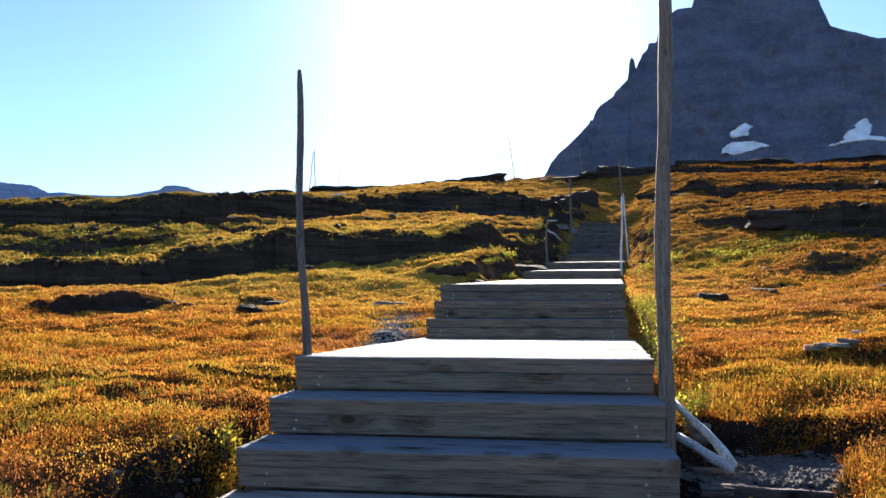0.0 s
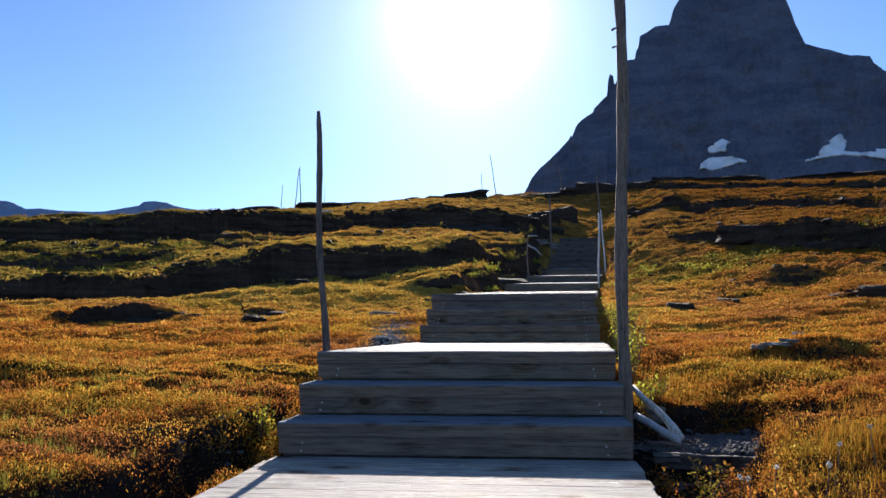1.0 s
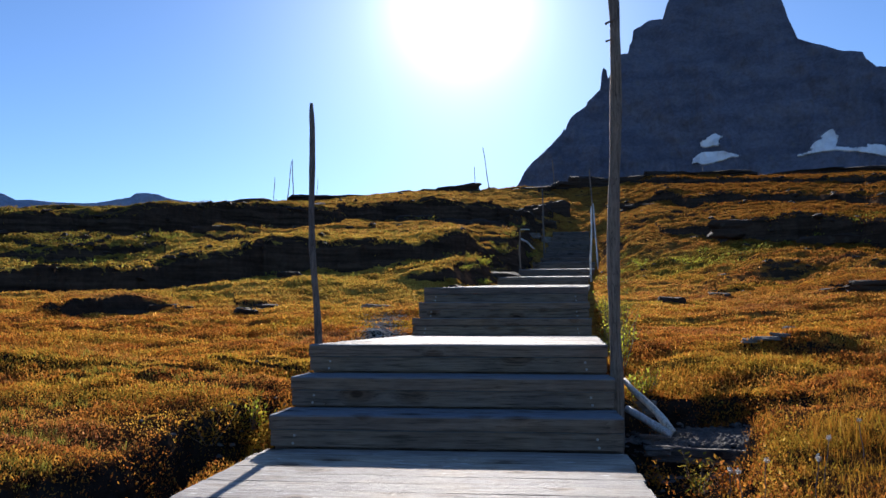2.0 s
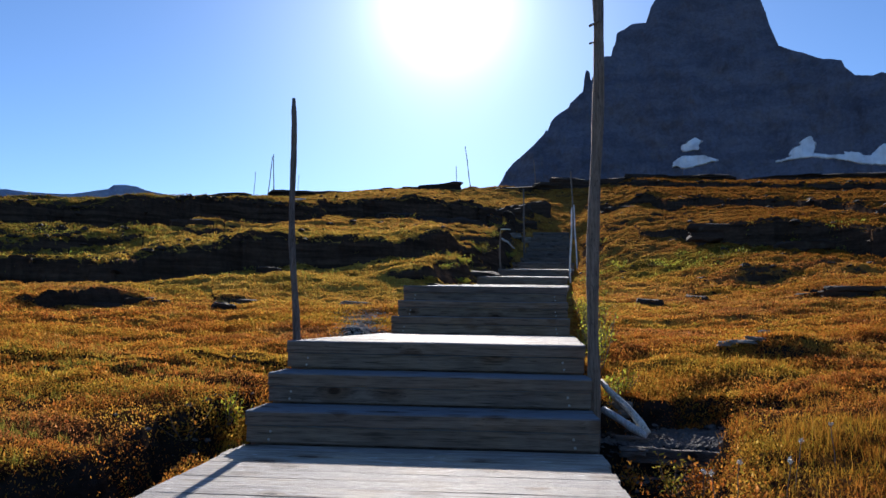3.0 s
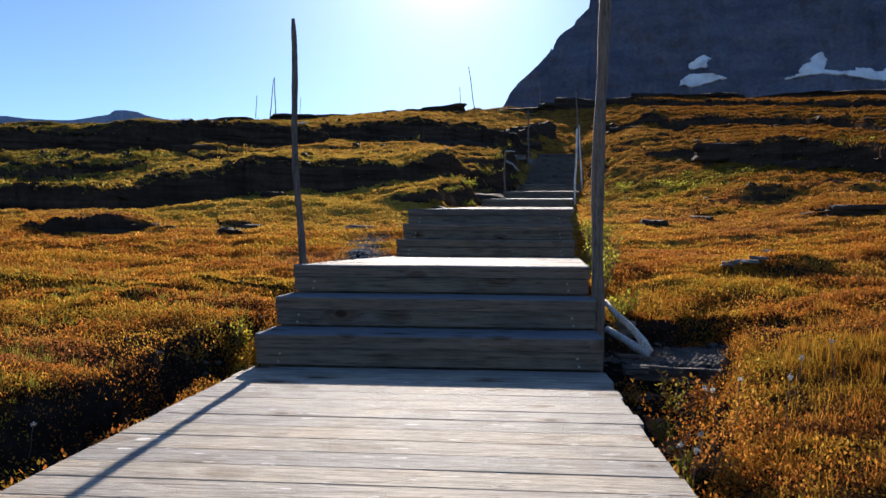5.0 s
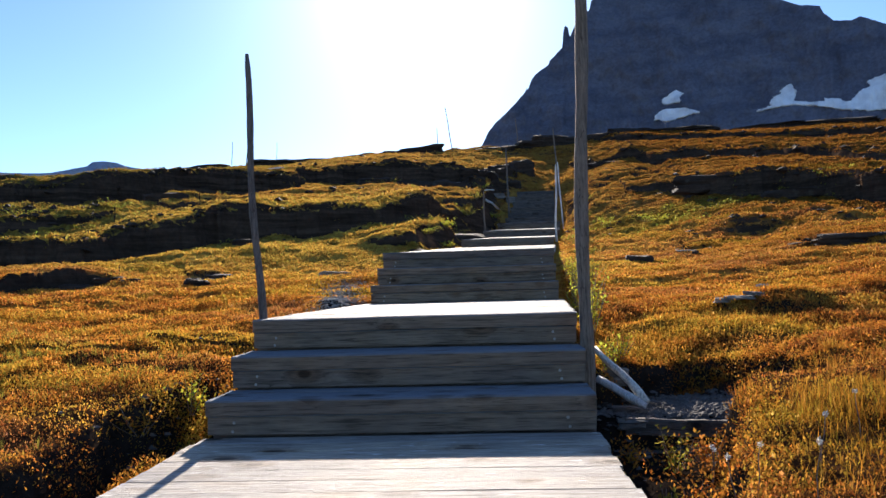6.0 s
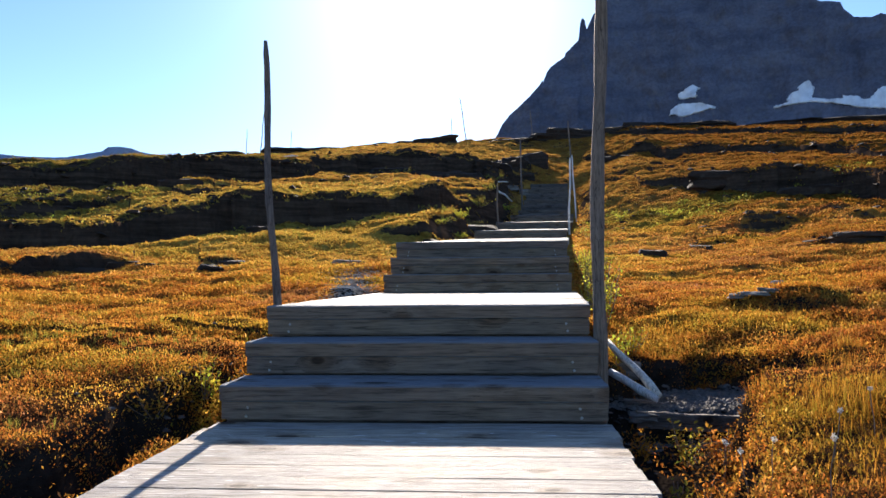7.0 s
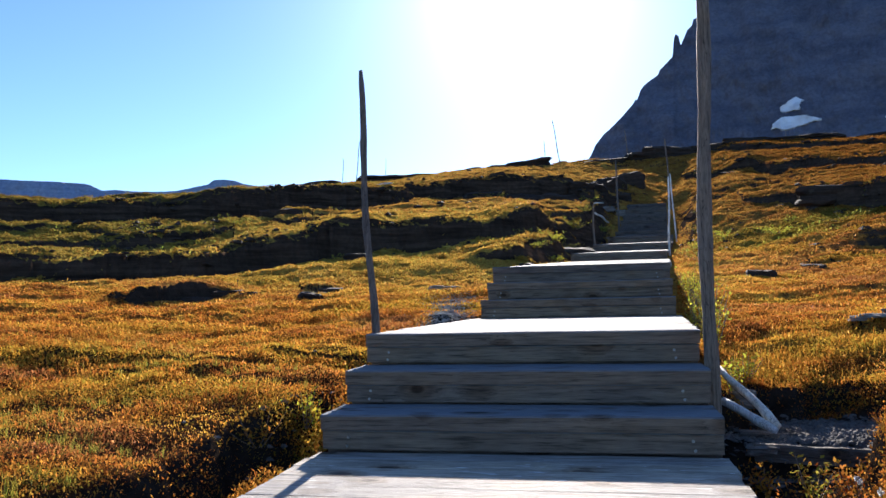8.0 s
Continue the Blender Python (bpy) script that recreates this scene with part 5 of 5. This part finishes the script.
def shrub(label, x, y, reach, height, count, seed, mat, leaf=0.04):
    """A small bush: bent stems with leaves along them."""
    gen = np.random.default_rng(seed)
    z = float(full_z(np.array([x]), np.array([y]))[0])
    top = thing("shrub", label, "shrub", "small shrubs", m=pose(x, y, z - 0.01))
    n = max(5, count // 22)
    ang, out = gen.uniform(0, 2 * np.pi, n), gen.uniform(0.15, 1.0, n) * reach
    tips = np.stack([np.cos(ang) * out, np.sin(ang) * out, gen.uniform(0.45, 1.0, n) * height], -1)
    sv, sf = [], []
    for k, tip in enumerate(tips):
        w = 0.004
        b = len(sv)
        for q in range(3):
            o = np.array([math.cos(q * 2.094), math.sin(q * 2.094), 0]) * w
            sv += [o + tip * np.array([0.12, 0.12, 0]), tip * np.array([0.7, 0.7, 0.6]) + o * 0.8, tip + o * 0.4]
        for q in range(3):
            p, r = b + 3 * q, b + 3 * ((q + 1) % 3)
            sf += [(p, r, r + 1, p + 1), (p + 1, r + 1, r + 2, p + 2)]
    part("branchwork", mesh_np("branchwork", np.array(sv), np.array(sf)), MAT_POST, top)
    pick = gen.integers(0, n, count)
    f = gen.uniform(0.25, 1.0, count)[:, None]
    pos = tips[pick] * np.array([1, 1, 1]) * f + gen.normal(0, 0.018, (count, 3))
    pos[:, 2] = np.maximum(pos[:, 2], 0.005)
    v, q = leaf_cloud(pos, gen.uniform(0.5, 1.1, count) * leaf, -20, 70, 0.3, gen)
    part("foliage", mesh_np("foliage", v, q, False), mat, top)


NEAR_SHRUBS = (
    (1.17, 0.36, 0.07, 0.2, 120, MAT_LEAF, "small yellow leafy shrub beside the boardwalk"),
    (1.33, 0.08, 0.1, 0.24, 150, MAT_GREEN, "green and gold leafy shrub beside the boardwalk"),
    (1.1, -0.8, 0.07, 0.2, 90, MAT_GREEN, "low green plant at the boardwalk's edge"),
    (1.08, -1.35, 0.07, 0.2, 90, MAT_GREEN, "low green plant under the boardwalk's edge"),
    (1.5, 0.12, 0.14, 0.2, 220, MAT_LEAF, "golden shrub at the gravel's edge"),
    (1.17, 1.32, 0.11, 0.2, 240, MAT_LIME, "bright green shrub behind the driftwood"),
    (1.3, 1.62, 0.15, 0.2, 260, MAT_LIME, "green shrub on the bank above the hollow"),
    (-1.22, 0.5, 0.14, 0.22, 200, MAT_LIME, "green shrub beside the first flight"),
    (-1.35, 0.15, 0.18, 0.2, 220, MAT_LEAF, "rusty shrub on the bank beside the steps"),
    (-1.4, -0.9, 0.15, 0.12, 150, MAT_LEAF, "low rusty plant at the boardwalk's edge"),
    (-1.3, -1.5, 0.15, 0.12, 150, MAT_GREEN, "low green plant at the boardwalk's edge"),
    (1.4, -0.5, 0.12, 0.14, 140, MAT_LEAF, "low rusty plant at the boardwalk's edge"),
    (1.26, -0.55, 0.07, 0.16, 90, MAT_LEAF, "golden plant at the boardwalk's edge"),
    (1.12, -1.05, 0.06, 0.18, 80, MAT_LEAF, "golden plant at the boardwalk's edge"))
BOARDWALK_SHRUBS = (
    (-0.42, 11.95, 0.22, 0.3, 420, MAT_LIME, "yellow-green tuft beside the boardwalk's step"),
    (-0.5, 12.9, 0.3, 0.45, 480, MAT_LIME, "yellow-green tuft below the dark rock"),
    (-0.8, 11.3, 0.25, 0.3, 420, MAT_LEAF, "golden tuft beside the long boardwalk"),
    (1.27, 3.75, 0.16, 0.34, 420, MAT_LIME, "leafy yellow-green shrub beside the second flight"),
    (1.33, 4.7, 0.18, 0.4, 460, MAT_LIME, "leafy yellow-green shrub beside the second flight"),
    (1.42, 5.4, 0.2, 0.42, 460, MAT_LIME, "leafy yellow-green shrub beside the long boardwalk"),
    (1.5, 6.4, 0.22, 0.42, 420, MAT_LIME, "leafy yellow-green shrub beside the long boardwalk"),
    (1.22, 2.4, 0.16, 0.4, 380, MAT_LIME, "green shrub beside the landing"),
    (1.32, 3.2, 0.2, 0.45, 420, MAT_LIME, "green shrub in the gap beside the landing"),
    (1.5, 4.4, 0.25, 0.3, 300, MAT_LIME, "yellow-green shrub beside the second flight"),
    (1.62, 5.6, 0.3, 0.3, 300, MAT_GREEN, "yellow-green shrub beside the boardwalk"),
    (1.75, 7.2, 0.35, 0.3, 300, MAT_GREEN, "yellow-green shrub beside the long boardwalk"),
    (2.1, 9.6, 0.4, 0.35, 300, MAT_GREEN, "yellow-green shrub beside the long boardwalk"),
    (2.3, 12.2, 0.5, 0.4, 320, MAT_GREEN, "green shrub beside the upper boardwalk"),
    (-0.9, 12.6, 0.5, 0.35, 350, MAT_GREEN, "yellow-green shrub beside the boardwalk"),
    (-0.75, 10.6, 0.4, 0.3, 320, MAT_GREEN, "yellow-green shrub at the boardwalk's shoulder"),
    (-7.5, 12.6, 0.8, 0.35, 380, MAT_GREEN, "dark green shrub on the shaded bank"),
    (-9.0, 11.4, 0.8, 0.35, 380, MAT_GREEN, "dark green shrub on the shaded bank"))
HILL_SHRUBS = (
    (3.4, 16.2, 0.9, 0.5, 500, MAT_LIME, "wide green shrub on the bank below the ledge"),
    (4.4, 15.4, 0.9, 0.45, 500, MAT_LIME, "wide green shrub on the bank below the ledge"),
    (5.6, 14.6, 0.8, 0.4, 420, MAT_GREEN, "low green shrub on the bank"),
    (3.1, 18.2, 0.5, 0.5, 420, MAT_GREEN, "bushy green shrub beside the pale posts"),
    (3.4, 20.6, 0.6, 0.5, 420, MAT_GREEN, "bushy green shrub beside the upper steps"),
    (2.7, 15.6, 0.4, 0.4, 360, MAT_LIME, "green shrub beside the upper boardwalk"),
    (0.5, 21.6, 0.5, 0.45, 380, MAT_LIME, "green shrub below the upper steps"),
    (0.1, 24.2, 0.6, 0.45, 380, MAT_LIME, "green shrub among rocks by the upper steps"),
    (1.4, 28.2, 0.6, 0.4, 360, MAT_GREEN, "green shrub among rocks above the steps"),
    (-0.2, 17.6, 0.6, 0.5, 420, MAT_GREEN, "bushy green shrub by the steps"),
    (0.1, 14.2, 0.5, 0.35, 350, MAT_GREEN, "bushy yellow-green shrub beside the steps"),
    (-0.5, 15.8, 0.6, 0.45, 420, MAT_GREEN, "bushy green shrub above the ledge's end"),
    (0.0, 19.5, 0.5, 0.5, 400, MAT_GREEN, "green shrub beside the upper boardwalk"),
    (-2.8, 21.5, 0.9, 0.5, 400, MAT_GREEN, "dull green shrub below the upper outcrop"))
for k, (x, y, reach, h, count, mat, label) in enumerate(NEAR_SHRUBS + BOARDWALK_SHRUBS + HILL_SHRUBS):
    shrub(label, x, y, reach, h * (1.0 if y < 6 else 0.5), count, 400 + k, mat, 0.03 if y < 6 else 0.042)


def dried_flower(x, y, height, lean, seed):
    """A pale fluffy seed head on a thin stalk."""
    gen = np.random.default_rng(seed)
    z = float(full_z(np.array([x]), np.array([y]))[0])
    top = thing("dried_flower", "pale fluffy seed head on a thin dry stalk", "flower", "dried flowers", m=pose(x, y, z - 0.005))
    part("stalk", pole_mesh("stalk", (0, 0, 0), (lean, 0.2 * lean, height), 0.0022, 0.0016, seed, 0.004, sides=5), MAT_POST, top)
    n = 90
    c = gen.normal(0, 1, (n, 3))
    c = c / np.linalg.norm(c, axis=1)[:, None] * gen.uniform(0.2, 1.0, n)[:, None] * 0.011 + np.array([lean, 0.2 * lean, height])
    v, f = leaf_cloud(c, gen.uniform(0.004, 0.009, n), -60, 80, 0.3, gen)
    part("seed_head", mesh_np("seed_head", v, f, False), MAT_PALE, top)


for k, (x, y, h, lean) in enumerate(((1.06, -1.55, 0.22, 0.02), (1.03, -1.62, 0.26, -0.02), (1.1, -1.4, 0.24, 0.03), (1.3, -1.2, 0.2, 0.02), (1.27, -1.1, 0.2, -0.03), (1.36, -0.42, 0.22, 0.02), (1.4, -0.3, 0.2, 0.0), (-1.5, -1.2, 0.14, 0.02), (1.62, -0.9, 0.2, 0.03), (1.9, -0.6, 0.2, -0.02), (1.45, -1.3, 0.22, 0.02))):
    dried_flower(x, y, h, lean, 700 + k)
